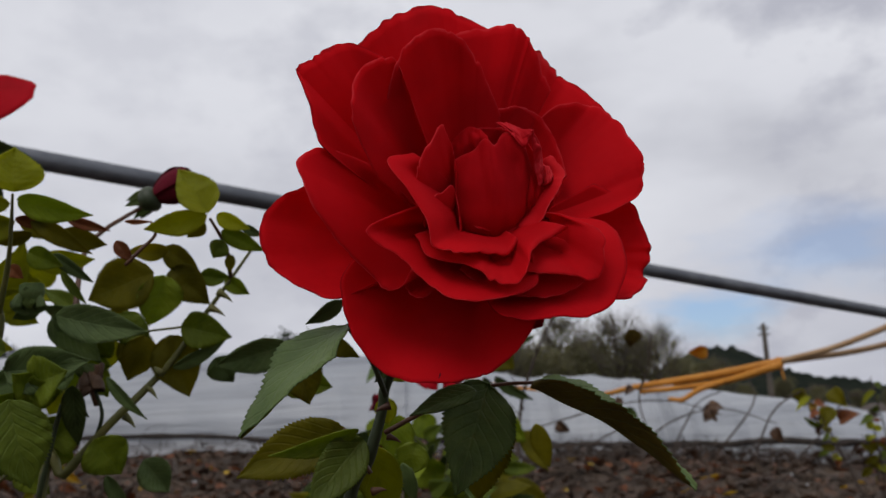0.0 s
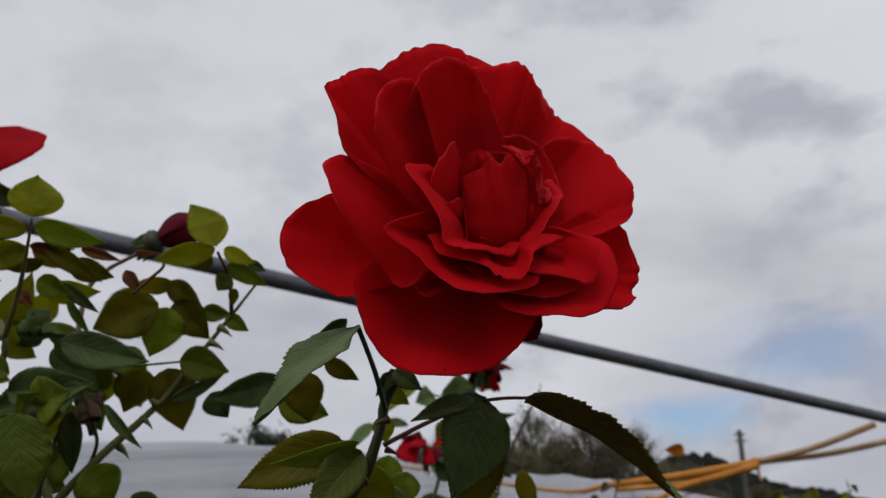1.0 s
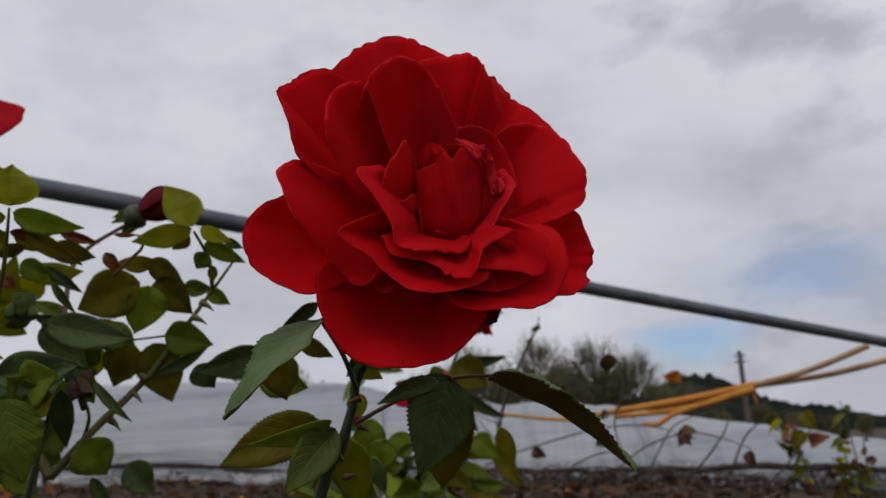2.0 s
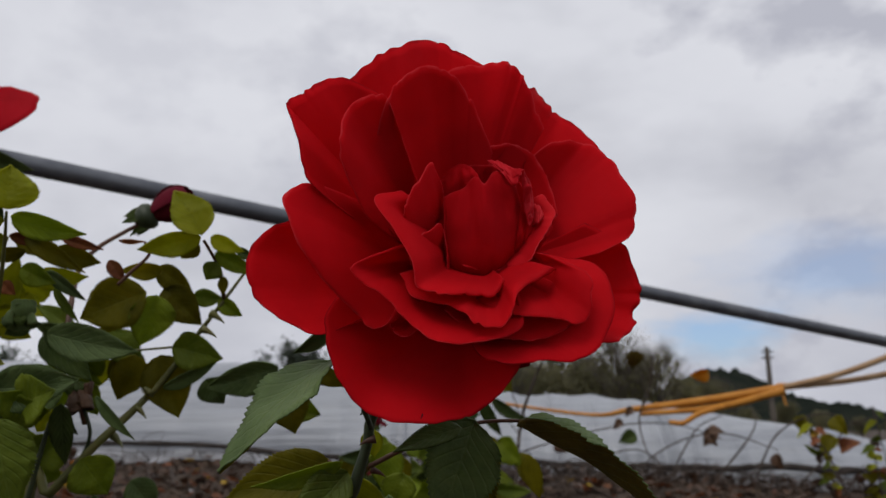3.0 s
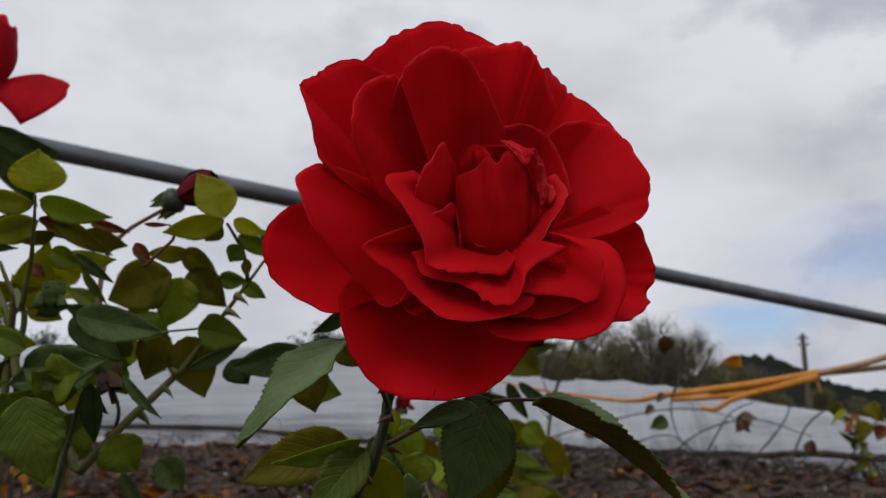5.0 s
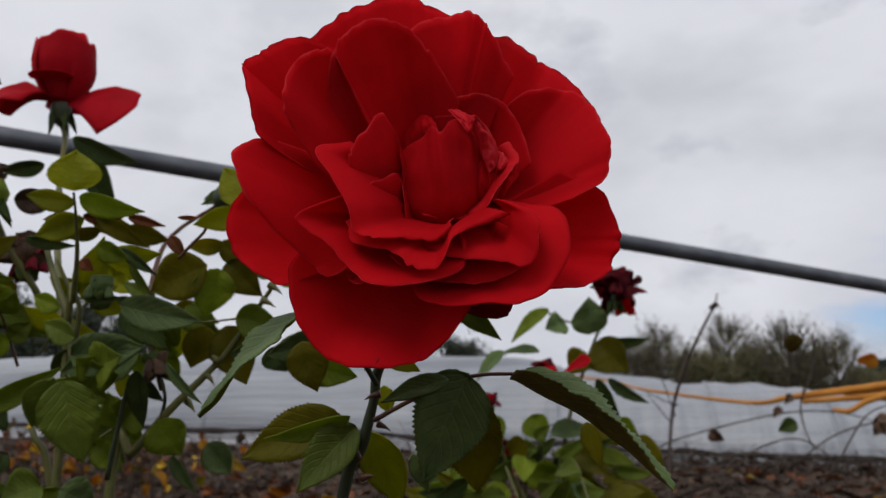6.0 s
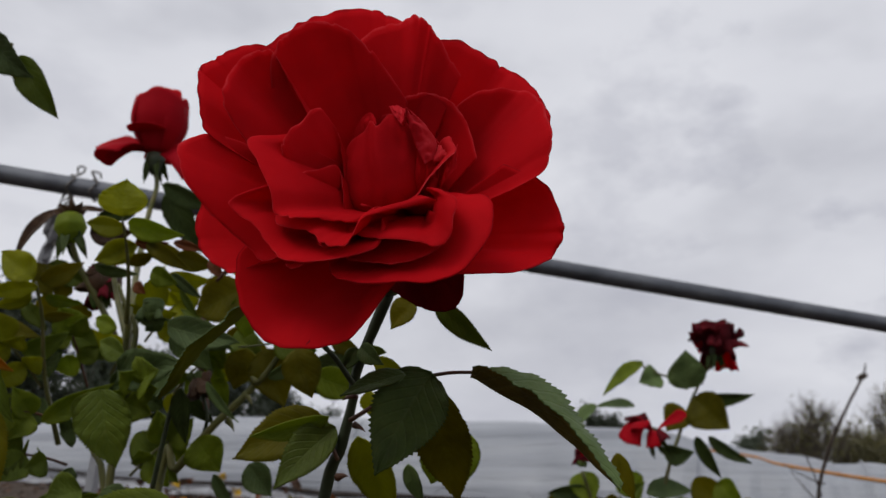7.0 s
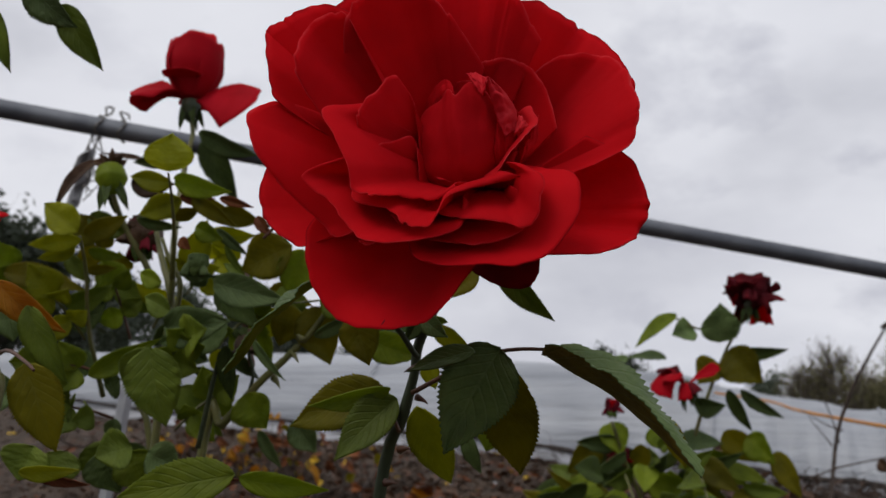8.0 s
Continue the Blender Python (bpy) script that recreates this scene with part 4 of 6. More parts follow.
leaf(bush, (-0.1737, 0.3421, 0.6352), (-0.1893, 0.3401, 0.6423), 0.0113, LEAF_DEEP, -20)
leaf(bush, (-0.1533, 0.3063, 0.6146), (-0.1488, 0.3132, 0.5829), 0.0223, LEAF_DEEP, 4)
leaf(bush, (-0.1549, 0.3610, 0.6217), (-0.1541, 0.3664, 0.5964), 0.0099, LEAF_DARK, 20)
leaf(bush, (-0.1630, 0.3712, 0.6205), (-0.1694, 0.3732, 0.6100), 0.0097, LEAF_LIME, 10)
leaf(bush, (-0.1404, 0.3609, 0.6246), (-0.1279, 0.3656, 0.6049), 0.0052, LEAF_GREY, 35)
leaf(bush, (-0.1741, 0.3306, 0.6171), (-0.1867, 0.3346, 0.5963), 0.0173, LEAF_DEEP, -10)
leaf(bush, (-0.1904, 0.3536, 0.6507), (-0.2043, 0.3520, 0.6557), 0.0094, LEAF, -20)
leaf(bush, (-0.1916, 0.3675, 0.6330), (-0.2041, 0.3695, 0.6215), 0.0087, LEAF_DARK, -15)
leaf(bush, (-0.1702, 0.3355, 0.6862), (-0.1890, 0.3299, 0.6781), 0.0120, LEAF_LIME, -10)
leaf(bush, (-0.1721, 0.3452, 0.6884), (-0.1548, 0.3530, 0.6846), 0.0091, LEAF_OLIVE, 20)
leaf(bush, (-0.1585, 0.3515, 0.6844), (-0.1420, 0.3593, 0.6792), 0.0107, LEAF_OLIVE, 15)
leaf(bush, (-0.1713, 0.3598, 0.6747), (-0.1503, 0.3681, 0.6747), 0.0110, LEAF_LIME, 15)
leaf(bush, (-0.2850, 0.4874, 0.7834), (-0.2502, 0.5055, 0.7649), 0.0173, LEAF_GREY, 35)
leaf(bush, (-0.2876, 0.4975, 0.7830), (-0.2709, 0.5145, 0.7388), 0.0207, LEAF_DARK, 10)
leaf(bush, (-0.3020, 0.4847, 0.7661), (-0.3286, 0.4760, 0.7582), 0.0118, LEAF_DARK, -20)
leaf(bush, (-0.2301, 0.3366, 0.6738), (-0.2461, 0.3274, 0.6864), 0.0154, LEAF_LIME, 8)
leaf(bush, (-0.2287, 0.3380, 0.6702), (-0.2545, 0.3289, 0.6656), 0.0093, LEAF_LIME, -15)
leaf(bush, (-0.2271, 0.3382, 0.6724), (-0.2074, 0.3441, 0.6803), 0.0110, LEAF_OLIVE, 20)
leaf(bush, (-0.2390, 0.3454, 0.6682), (-0.2566, 0.3405, 0.6596), 0.0079, LEAF_LIME, -20)
leaf(bush, (-0.2328, 0.3482, 0.6669), (-0.2166, 0.3553, 0.6639), 0.0068, LEAF, 25)
leaf(bush, (-0.2416, 0.3575, 0.6592), (-0.2276, 0.3628, 0.6605), 0.0058, LEAF_OLIVE, 20)
leaf(bush, (-0.2510, 0.3522, 0.6660), (-0.2407, 0.3594, 0.6525), 0.0086, LEAF_DEEP, 0)
leaf(bush, (-0.2168, 0.3611, 0.6860), (-0.1969, 0.3701, 0.6814), 0.0081, LEAF_GREY, 40)
leaf(bush, (-0.2328, 0.3716, 0.7080), (-0.2119, 0.3800, 0.7077), 0.0132, LEAF_DRY, 10)
leaf(bush, (-0.2618, 0.3746, 0.6931), (-0.2422, 0.3849, 0.6821), 0.0135, LEAF_DEEP, 10)
leaf(bush, (-0.2808, 0.3427, 0.6561), (-0.2434, 0.3584, 0.6524), 0.0144, LEAF_OLIVE, -20)
leaf(bush, (-0.2572, 0.3690, 0.6306), (-0.2387, 0.3718, 0.6502), 0.0177, LEAF_DARK, -10)
leaf(bush, (-0.2518, 0.3578, 0.6407), (-0.2301, 0.3642, 0.6502), 0.0132, LEAF_DEEP, 30)
leaf(bush, (-0.2416, 0.3802, 0.6563), (-0.2225, 0.3913, 0.6411), 0.0150, LEAF_DEEP, 10)
leaf(bush, (-0.1518, 0.3554, 0.6320), (-0.1831, 0.3458, 0.6202), 0.0220, LEAF_GREY, -12)
leaf(bush, (-0.1674, 0.3661, 0.6540), (-0.1423, 0.3791, 0.6414), 0.0137, LEAF_GREY, 20)
leaf(bush, (-0.2124, 0.3379, 0.6045), (-0.1830, 0.3452, 0.6228), 0.0105, LEAF, 15)
leaf(bush, (-0.2419, 0.3669, 0.6188), (-0.2544, 0.3653, 0.6041), 0.0144, LEAF_GREY, -10)
leaf(bush, (-0.2055, 0.3957, 0.6040), (-0.1866, 0.4090, 0.5792), 0.0194, LEAF_DEEP, 10)
leaf(bush, (-0.2419, 0.3918, 0.6064), (-0.2504, 0.3892, 0.6031), 0.0181, LEAF_DARK, 0)
leaf(bush, (-0.2063, 0.4020, 0.6229), (-0.1981, 0.4065, 0.6175), 0.0102, LEAF_DARK, 20)
leaf(bush, (-0.2052, 0.4045, 0.6142), (-0.1858, 0.4139, 0.6070), 0.0078, LEAF_DARK, 30)
leaf(bush, (-0.2440, 0.3957, 0.5858), (-0.2486, 0.3967, 0.5738), 0.0090, LEAF_GREY, 10)
leaf(bush, (-0.2500, 0.3962, 0.5738), (-0.2592, 0.3981, 0.5499), 0.0211, LEAF_DEEP, -10)
leaf(bush, (-0.2373, 0.4127, 0.5716), (-0.2522, 0.4105, 0.5558), 0.0184, LEAF_DARK, 10)
leaf(bush, (-0.1686, 0.3977, 0.6581), (-0.1819, 0.3899, 0.6689), 0.0088, LEAF_DEEP, 10)
leaf(bush, (-0.1605, 0.4015, 0.6557), (-0.1401, 0.4110, 0.6495), 0.0135, LEAF_OLIVE, 10)
leaf(bush, (-0.1472, 0.3980, 0.6461), (-0.1384, 0.4054, 0.6297), 0.0173, LEAF_OLIVE, 0)
leaf(bush, (-0.1637, 0.3943, 0.6340), (-0.1562, 0.4011, 0.6176), 0.0132, LEAF, 10)
leaf(bush, (-0.1807, 0.4011, 0.6231), (-0.1675, 0.4096, 0.6094), 0.0088, LEAF_DARK, 20)
leaf(bush, (-0.1509, 0.3892, 0.5837), (-0.1433, 0.3966, 0.5648), 0.0066, LEAF_GREY, 20)
leaf(bush, (-0.3101, 0.4631, 0.7583), (-0.3276, 0.4456, 0.7570), 0.004, LEAF_DRY, 20)
leaf(bush, (-0.2560, 0.3700, 0.7230), (-0.2900, 0.3640, 0.6980), 0.008, LEAF_DRY, 40, 0.5, 0.3)


def compound_leaf(owner, base, tip, width, material, seed):
    """Five leaflets on one stalk."""
    base, tip = Vector(base), Vector(tip)
    axis = tip - base
    length = axis.length
    rnd = random.Random(seed)
    side = axis.cross(EYE_MID - base).normalized()
    tube("leaf_stalk", [base, base.lerp(tip, 0.5) + Vector((0, 0, 0.04 * length)), tip], [0.0008, 0.0006], STALK_RED if seed % 2 else CANE, owner, steps=3, sides=5)
    leaf(owner, tip, tip + axis.normalized() * 0.55 * length + Vector((0, 0, rnd.uniform(-0.006, 0.004))), width, material, rnd.uniform(-25, 25))
    for f in (0.45, 0.92):
        p = base.lerp(tip, f)
        for sgn in (-1, 1):
            d = side * sgn * 0.42 * length + axis * 0.22 + Vector((0, rnd.uniform(-0.008, 0.004), rnd.uniform(-0.012, 0.004)))
            leaf(owner, p, p + d * 0.85, width * rnd.uniform(0.62, 0.8), material, sgn * rnd.uniform(0, 45))


for k, (base, tip, width, mat) in enumerate((
        ((-0.2449, 0.3666, 0.6248), (-0.2445, 0.3402, 0.6435), 0.017, LEAF_LIME), ((-0.2374, 0.3908, 0.6278), (-0.2376, 0.3732, 0.6551), 0.017, LEAF), ((-0.2327, 0.4019, 0.6354), (-0.2016, 0.3849, 0.6656), 0.016, LEAF_LIME),
        ((-0.2228, 0.3574, 0.6072), (-0.2324, 0.3310, 0.6099), 0.019, LEAF), ((-0.1837, 0.3508, 0.6073), (-0.1582, 0.3355, 0.6212), 0.019, LEAF), ((-0.2476, 0.4025, 0.6544), (-0.2598, 0.3808, 0.6789), 0.017, LEAF_OLIVE),
        ((-0.1894, 0.3998, 0.6232), (-0.1609, 0.3854, 0.6387), 0.019, LEAF), ((-0.2927, 0.3775, 0.6383), (-0.2950, 0.3597, 0.6630), 0.018, LEAF), ((-0.2212, 0.4125, 0.6558), (-0.1969, 0.4063, 0.6761), 0.017, LEAF_LIME),
        ((-0.2184, 0.3642, 0.5860), (-0.2310, 0.3472, 0.5902), 0.020, LEAF_DEEP), ((-0.1969, 0.3846, 0.5821), (-0.1719, 0.3794, 0.5991), 0.018, LEAF))):
    compound_leaf(bush, base, tip, width, mat, k)
# withered head and seed hip on short stalks
m = bloom_frame((-0.2426, 0.3672, 0.7105), (-0.25, 0, 1))
hip = tube("seed_hip", [m @ Vector((0, 0, z * MM)) for z in (-9, -5, 0, 6, 9)], [0.002, 0.006, 0.0085, 0.007, 0.003], LEAF, bush, "green seed hip with a withered brown crown", steps=4, sides=12)
for k in range(9):
    a = k * 0.7
    leaf(hip, m @ (MM * Vector((3 * math.cos(a), 3 * math.sin(a), 8))), m @ (MM * Vector((9 * math.cos(a), 9 * math.sin(a), 12 + 2 * math.sin(k * 5)))), 0.004, LEAF_DRY, 30, name="dry_petal", teeth=False)
sepals(hip, m, 18, 2)
tube("cane", [m @ Vector((0, 0, -0.008)), (-0.2400, 0.3760, 0.6900), (-0.2310, 0.3860, 0.6700), (-0.2233, 0.3950, 0.6500)], [0.0014, 0.0016, 0.002], CANE, bush)


def withered(parent, centre, size, seed, material, count=8, label="withered dark rose head", lean=(0, 0, 1), rest=None):
    """A faded bloom: crumpled petals round a hip."""
    m = bloom_frame(centre, lean)
    rnd = random.Random(seed)
    head = calyx("faded_flower", parent, m, 5 * size, 10 * size, label)
    for k in range(count):
        a = 360 * k / count + rnd.uniform(-20, 20)
        flat_petal(head, m, a, rnd.uniform(20, 34), size * rnd.uniform(17, 28), size * rnd.uniform(-16, 22), size * rnd.uniform(4, 22), material if rnd.random() < 0.75 else rest or PETAL, 0.35, 5 * size, seed + k, 0.2)
    for k in range(6):
        wrap_petal(head, m, rnd.uniform(0, 360), 170, (15 - 1.6 * k) * size, (17 - 1.6 * k) * size, -6 * size, size * rnd.uniform(18, 28), 3 * size, seed + 20 + k, material if k % 3 else rest or PETAL_BUD)
    sepals(head, m, 18 * size, seed)
    return head


withered(bush, (-0.2351, 0.3884, 0.6795), 0.55, 3, PETAL_BUD, 7, "blackened withered rose head", rest=LEAF_DRY)
withered(bush, (-0.1526, 0.3704, 0.6264), 0.30, 5, LEAF_DRY, 6, "small dry brown rose head", (0.3, 0, -1), LEAF_DRY)
withered(bush, (-0.1701, 0.3529, 0.6576), 0.28, 7, LEAF_GREY, 5, "greyish green spent head", rest=LEAF_GREY)

# ---- rose bush with a closed bud ----
bud_bush = thing("rose_bush", "rose bush with a closed dark bud and olive leaves", "rose", group="rose plants")
tube("cane", [(-0.0812, 0.3718, 0.6801), (-0.0934, 0.3746, 0.6646), (-0.1056, 0.3774, 0.6496), (-0.1187, 0.3785, 0.6322), (-0.1302, 0.3777, 0.6198), (-0.1454, 0.3752, 0.6046), (-0.1640, 0.3767, 0.5851), (-0.1735, 0.3766, 0.5742), (-0.1900, 0.3800, 0.3200), (-0.2100, 0.4000, -0.0300)], [0.0006, 0.0009, 0.0012, 0.0015, 0.0018, 0.002, 0.0022, 0.0026, 0.004], CANE, bud_bush, wobble=0.1)
tube("cane", [(-0.0909, 0.3349, 0.6835), (-0.0888, 0.3411, 0.6785), (-0.0888, 0.3521, 0.6749), (-0.0921, 0.3722, 0.6664)], [0.0006, 0.0008, 0.001], STALK_RED, bud_bush)
tube("cane", [(-0.1465, 0.4234, 0.7151), (-0.1573, 0.4195, 0.7075), (-0.1669, 0.4157, 0.6997), (-0.1715, 0.4077, 0.6882), (-0.1677, 0.3920, 0.6663), (-0.1653, 0.3865, 0.6448), (-0.1512, 0.3781, 0.6141)], [0.0010, 0.0011, 0.0013, 0.0016], STALK_RED, bud_bush)
tube("twig", [(-0.1072, 0.3829, 0.6472), (-0.1337, 0.3873, 0.6460), (-0.1426, 0.3871, 0.6457)], [0.0006, 0.0004], CANE, bud_bush)
thorn(bud_bush, (-0.0960, 0.3706, 0.6591), (0.9, 0, -0.5), 0.006, CANE)
thorn(bud_bush, (-0.0999, 0.3718, 0.6527), (0.9, 0, -0.35), 0.006, CANE)
thorn(bud_bush, (-0.1241, 0.3764, 0.6269), (-0.7, -0.2, 0.7), 0.006, CANE)
thorn(bud_bush, (-0.1292, 0.3776, 0.6203), (0.8, -0.2, -0.6), 0.006, CANE)
thorn(bud_bush, (-0.1389, 0.3799, 0.6080), (0.7, -0.3, -0.5), 0.006, CANE)
m = bloom_frame((-0.1435, 0.4228, 0.7181), (0.85, -0.1, 0.35)) @ Matrix.Scale(0.92, 4)
bud = calyx("bud", bud_bush, m, 7, 10, "closed dark crimson bud")
for k in range(4):
    wrap_petal(bud, m, 95 * k, 190, 8.5 - k, 9.5 - k, 0, 24, -1.5, 60 + k, PETAL_BUD)
sepals(bud, m, 16, 4)
leaf(bud_bush, (-0.0909, 0.3315, 0.6850), (-0.1008, 0.3273, 0.7030), 0.0166, LEAF_LIME, 18)
leaf(bud_bush, (-0.0913, 0.3317, 0.6841), (-0.1168, 0.3319, 0.6787), 0.0103, LEAF_LIME, -15)
leaf(bud_bush, (-0.0946, 0.3398, 0.6838), (-0.1021, 0.3408, 0.6778), 0.0073, LEAF_OLIVE, -10)
leaf(bud_bush, (-0.0881, 0.3347, 0.6848), (-0.0762, 0.3366, 0.6778), 0.0068, LEAF_LIME, 20)
leaf(bud_bush, (-0.0791, 0.3409, 0.6812), (-0.0719, 0.3421, 0.6770), 0.0046, LEAF_GREY, 30)
leaf(bud_bush, (-0.0878, 0.3409, 0.6796), (-0.0712, 0.3433, 0.6712), 0.0078, LEAF, 15)
leaf(bud_bush, (-0.0876, 0.3438, 0.6760), (-0.0928, 0.3449, 0.6698), 0.0083, LEAF_DEEP, 0)
leaf(bud_bush, (-0.0860, 0.3479, 0.6711), (-0.0865, 0.3494, 0.6639), 0.0042, LEAF_OLIVE, 10)
leaf(bud_bush, (-0.1164, 0.3628, 0.6780), (-0.1350, 0.3624, 0.6765), 0.0083, LEAF_OLIVE, -20)
leaf(bud_bush, (-0.1194, 0.3655, 0.6789), (-0.1045, 0.3682, 0.6686), 0.0108, LEAF_OLIVE, 15)
leaf(bud_bush, (-0.1195, 0.3528, 0.6665), (-0.1476, 0.3541, 0.6557), 0.0217, LEAF_OLIVE, 5)
leaf(bud_bush, (-0.1169, 0.3582, 0.6658), (-0.1219, 0.3625, 0.6445), 0.0186, LEAF, -5)
leaf(bud_bush, (-0.1165, 0.3674, 0.6704), (-0.1026, 0.3715, 0.6537), 0.0162, LEAF_OLIVE, 10)
leaf(bud_bush, (-0.1055, 0.3734, 0.6680), (-0.0932, 0.3745, 0.6653), 0.0085, LEAF_DEEP, 15)
leaf(bud_bush, (-0.0946, 0.3743, 0.6658), (-0.0855, 0.3762, 0.6583), 0.0075, LEAF, 20)
leaf(bud_bush, (-0.1136, 0.3728, 0.6458), (-0.0927, 0.3746, 0.6405), 0.0157, LEAF, 8)
leaf(bud_bush, (-0.1314, 0.3778, 0.6429), (-0.1378, 0.3818, 0.6231), 0.0159, LEAF_OLIVE, -8)
leaf(bud_bush, (-0.1208, 0.3783, 0.6426), (-0.1147, 0.3843, 0.6152), 0.0209, LEAF_OLIVE, 6)
leaf(bud_bush, (-0.1189, 0.3793, 0.6284), (-0.0945, 0.3781, 0.6384), 0.0074, LEAF_GREY, 30)
leaf(bud_bush, (-0.0676, 0.3714, 0.6360), (-0.0987, 0.3724, 0.6259), 0.0160, LEAF_GREY, -25)
leaf(bud_bush, (-0.1026, 0.3862, 0.6323), (-0.0955, 0.3888, 0.6213), 0.0131, LEAF_DARK, 10)
leaf(bud_bush, (-0.1500, 0.3950, 0.6551), (-0.1374, 0.3988, 0.6394), 0.0157, LEAF_DEEP, 10)
leaf(bud_bush, (-0.1079, 0.3868, 0.6528), (-0.1158, 0.3881, 0.6455), 0.0092, LEAF_DEEP, 0)
leaf(bud_bush, (-0.1530, 0.3971, 0.6449), (-0.1582, 0.4001, 0.6297), 0.0105, LEAF_LIME, 0)

# ---- cane close to the path with turning leaves ----
near_bush = thing("rose_bush", "rose cane with olive and orange autumn leaves", "rose", group="rose plants")
tube("cane", [(-0.2516, 0.2714, 0.7816), (-0.2404, 0.2738, 0.6981), (-0.2130, 0.2677, 0.6304), (-0.1629, 0.2393, 0.6015), (-0.1588, 0.2369, 0.5721), (-0.20, 0.24, 0.40), (-0.21, 0.26, -0.02)], [0.0016, 0.002, 0.0026, 0.003, 0.0034, 0.004], CANE, near_bush)
tube("leaf_stalk", [(-0.1590, 0.2354, 0.6012), (-0.1449, 0.2290, 0.6052), (-0.1286, 0.2221, 0.6011), (-0.1231, 0.2205, 0.5985)], [0.0007, 0.0005], STALK_RED, near_bush)
tube("leaf_stalk", [(-0.2304, 0.2592, 0.7294), (-0.2339, 0.2697, 0.7722), (-0.2059, 0.2796, 0.7677)], [0.0010, 0.0008], CANE, near_bush)
leaf(near_bush, (-0.1900, 0.2520, 0.7540), (-0.1730, 0.2615, 0.7372), 0.0165, LEAF_GREY, 25)
leaf(near_bush, (-0.1805, 0.2618, 0.7483), (-0.1671, 0.2729, 0.7238), 0.0130, LEAF_DEEP, 20)
leaf(near_bush, (-0.1988, 0.2452, 0.7412), (-0.1930, 0.2530, 0.7177), 0.0098, LEAF_DEEP, 20)
leaf(near_bush, (-0.1666, 0.2400, 0.6298), (-0.1492, 0.2500, 0.6118), 0.0108, LEAF_ORANGE, 20, 0.3, 0.3)
leaf(near_bush, (-0.1570, 0.2456, 0.6223), (-0.1473, 0.2557, 0.5956), 0.0118, LEAF_DEEP, 20)
leaf(near_bush, (-0.1420, 0.2344, 0.6015), (-0.1330, 0.2443, 0.5741), 0.0169, LEAF_OLIVE, 6, 0.2, 0.1)
leaf(near_bush, (-0.1723, 0.2495, 0.6267), (-0.1700, 0.2540, 0.6110), 0.0154, LEAF_GREY, -10)
leaf(near_bush, (-0.1953, 0.2702, 0.5933), (-0.1851, 0.2736, 0.5960), 0.0151, LEAF_GREY, 0)
leaf(near_bush, (-0.1366, 0.2334, 0.5677), (-0.1201, 0.2397, 0.5686), 0.0060, LEAF_LIME, 35)
leaf(near_bush, (-0.1357, 0.2394, 0.5670), (-0.1208, 0.2461, 0.5639), 0.0047, LEAF_RUST, 40)
leaf(near_bush, (-0.0648, 0.2446, 0.5711), (-0.0988, 0.2332, 0.5622), 0.0140, LEAF, 12, 0.2, 0.1)
leaf(near_bush, (-0.0813, 0.2717, 0.5684), (-0.0545, 0.2832, 0.5647), 0.0093, LEAF, 25)
leaf(near_bush, (-0.0967, 0.2719, 0.5649), (-0.0843, 0.2762, 0.5676), 0.0049, LEAF_RUST, 20)
tube("leaf_stalk", [(-0.20, 0.24, 0.45), (-0.1103, 0.2173, 0.5499), (-0.0861, 0.2082, 0.5633)], [0.0018, 0.001], CANE, near_bush)
m = bloom_frame((-0.2780, 0.3150, 0.6690), (0.3, -0.2, 1))
red_edge = calyx("flower", near_bush, m, 6, 12, "small red rose at the cane's end")
for k in range(6):
    flat_petal(red_edge, m, 60 * k, 34, 17, 10 + 3 * (k % 2), 16, PETAL, seed=70 + k)
tube("cane", [m @ Vector((0, 0, -0.01)), (-0.2609, 0.3152, 0.6288), (-0.2110, 0.2829, 0.5699), (-0.20, 0.25, 0.42)], [0.0015, 0.002, 0.003], CANE, near_bush)

# ---- rose bush farther back, with faded heads ----
back_bush = thing("rose_bush", "small rose bush with wilted dark red heads", "rose", (-0.0070, -0.0045, 0.0058), group="rose plants")
withered(back_bush, (0.0662, 0.9390, 0.7264), 1.25, 11, PETAL_OLD, 9)
m = bloom_frame((0.0056, 0.9106, 0.6407), (-0.2, -0.2, 1))
spent = calyx("faded_flower", back_bush, m, 7, 14, "spent rose with a few bright red petals left")
flat_petal(spent, m, 190, 40, 34, 2, 20, PETAL_CRIMSON, seed=81, wavy=3, drop=0.35, twist=-12)
flat_petal(spent, m, 235, 34, 28, 8, 22, PETAL_CRIMSON, seed=82, wavy=3, drop=0.35)
flat_petal(spent, m, 150, 40, 28, 16, 24, PETAL_OLD, seed=86, wavy=4, drop=0.35)
flat_petal(spent, m, -15, 16, 36, 10, 8, PETAL_CRIMSON, seed=83, twist=6)
flat_petal(spent, m, -50, 30, 20, -8, 6, PETAL_OLD, seed=84)
flat_petal(spent, m, 262, 26, 22, -12, 8, PETAL_CRIMSON, seed=85)
sepals(spent, m, 26, 5)
withered(back_bush, (-0.0676, 0.9185, 0.6136), 0.45, 17, PETAL_BUD, 6, "small withered bud")
withered(back_bush, (-0.0665, 0.9520, 0.5613), 0.6, 19, PETAL_OLD, 6)
tube("cane", [(0.0626, 0.9407, 0.7148), (0.0432, 0.9435, 0.6800), (0.0264, 0.9431, 0.6391), (0.0127, 0.9434, 0.5987), (-0.0031, 0.9553, 0.5287), (-0.0178, 0.9736, 0.4322), (0.07, 0.92, 0.2), (0.07, 0.92, -0.02)], [0.0014, 0.0016, 0.0019, 0.0022, 0.0025, 0.003, 0.004], CANE, back_bush)
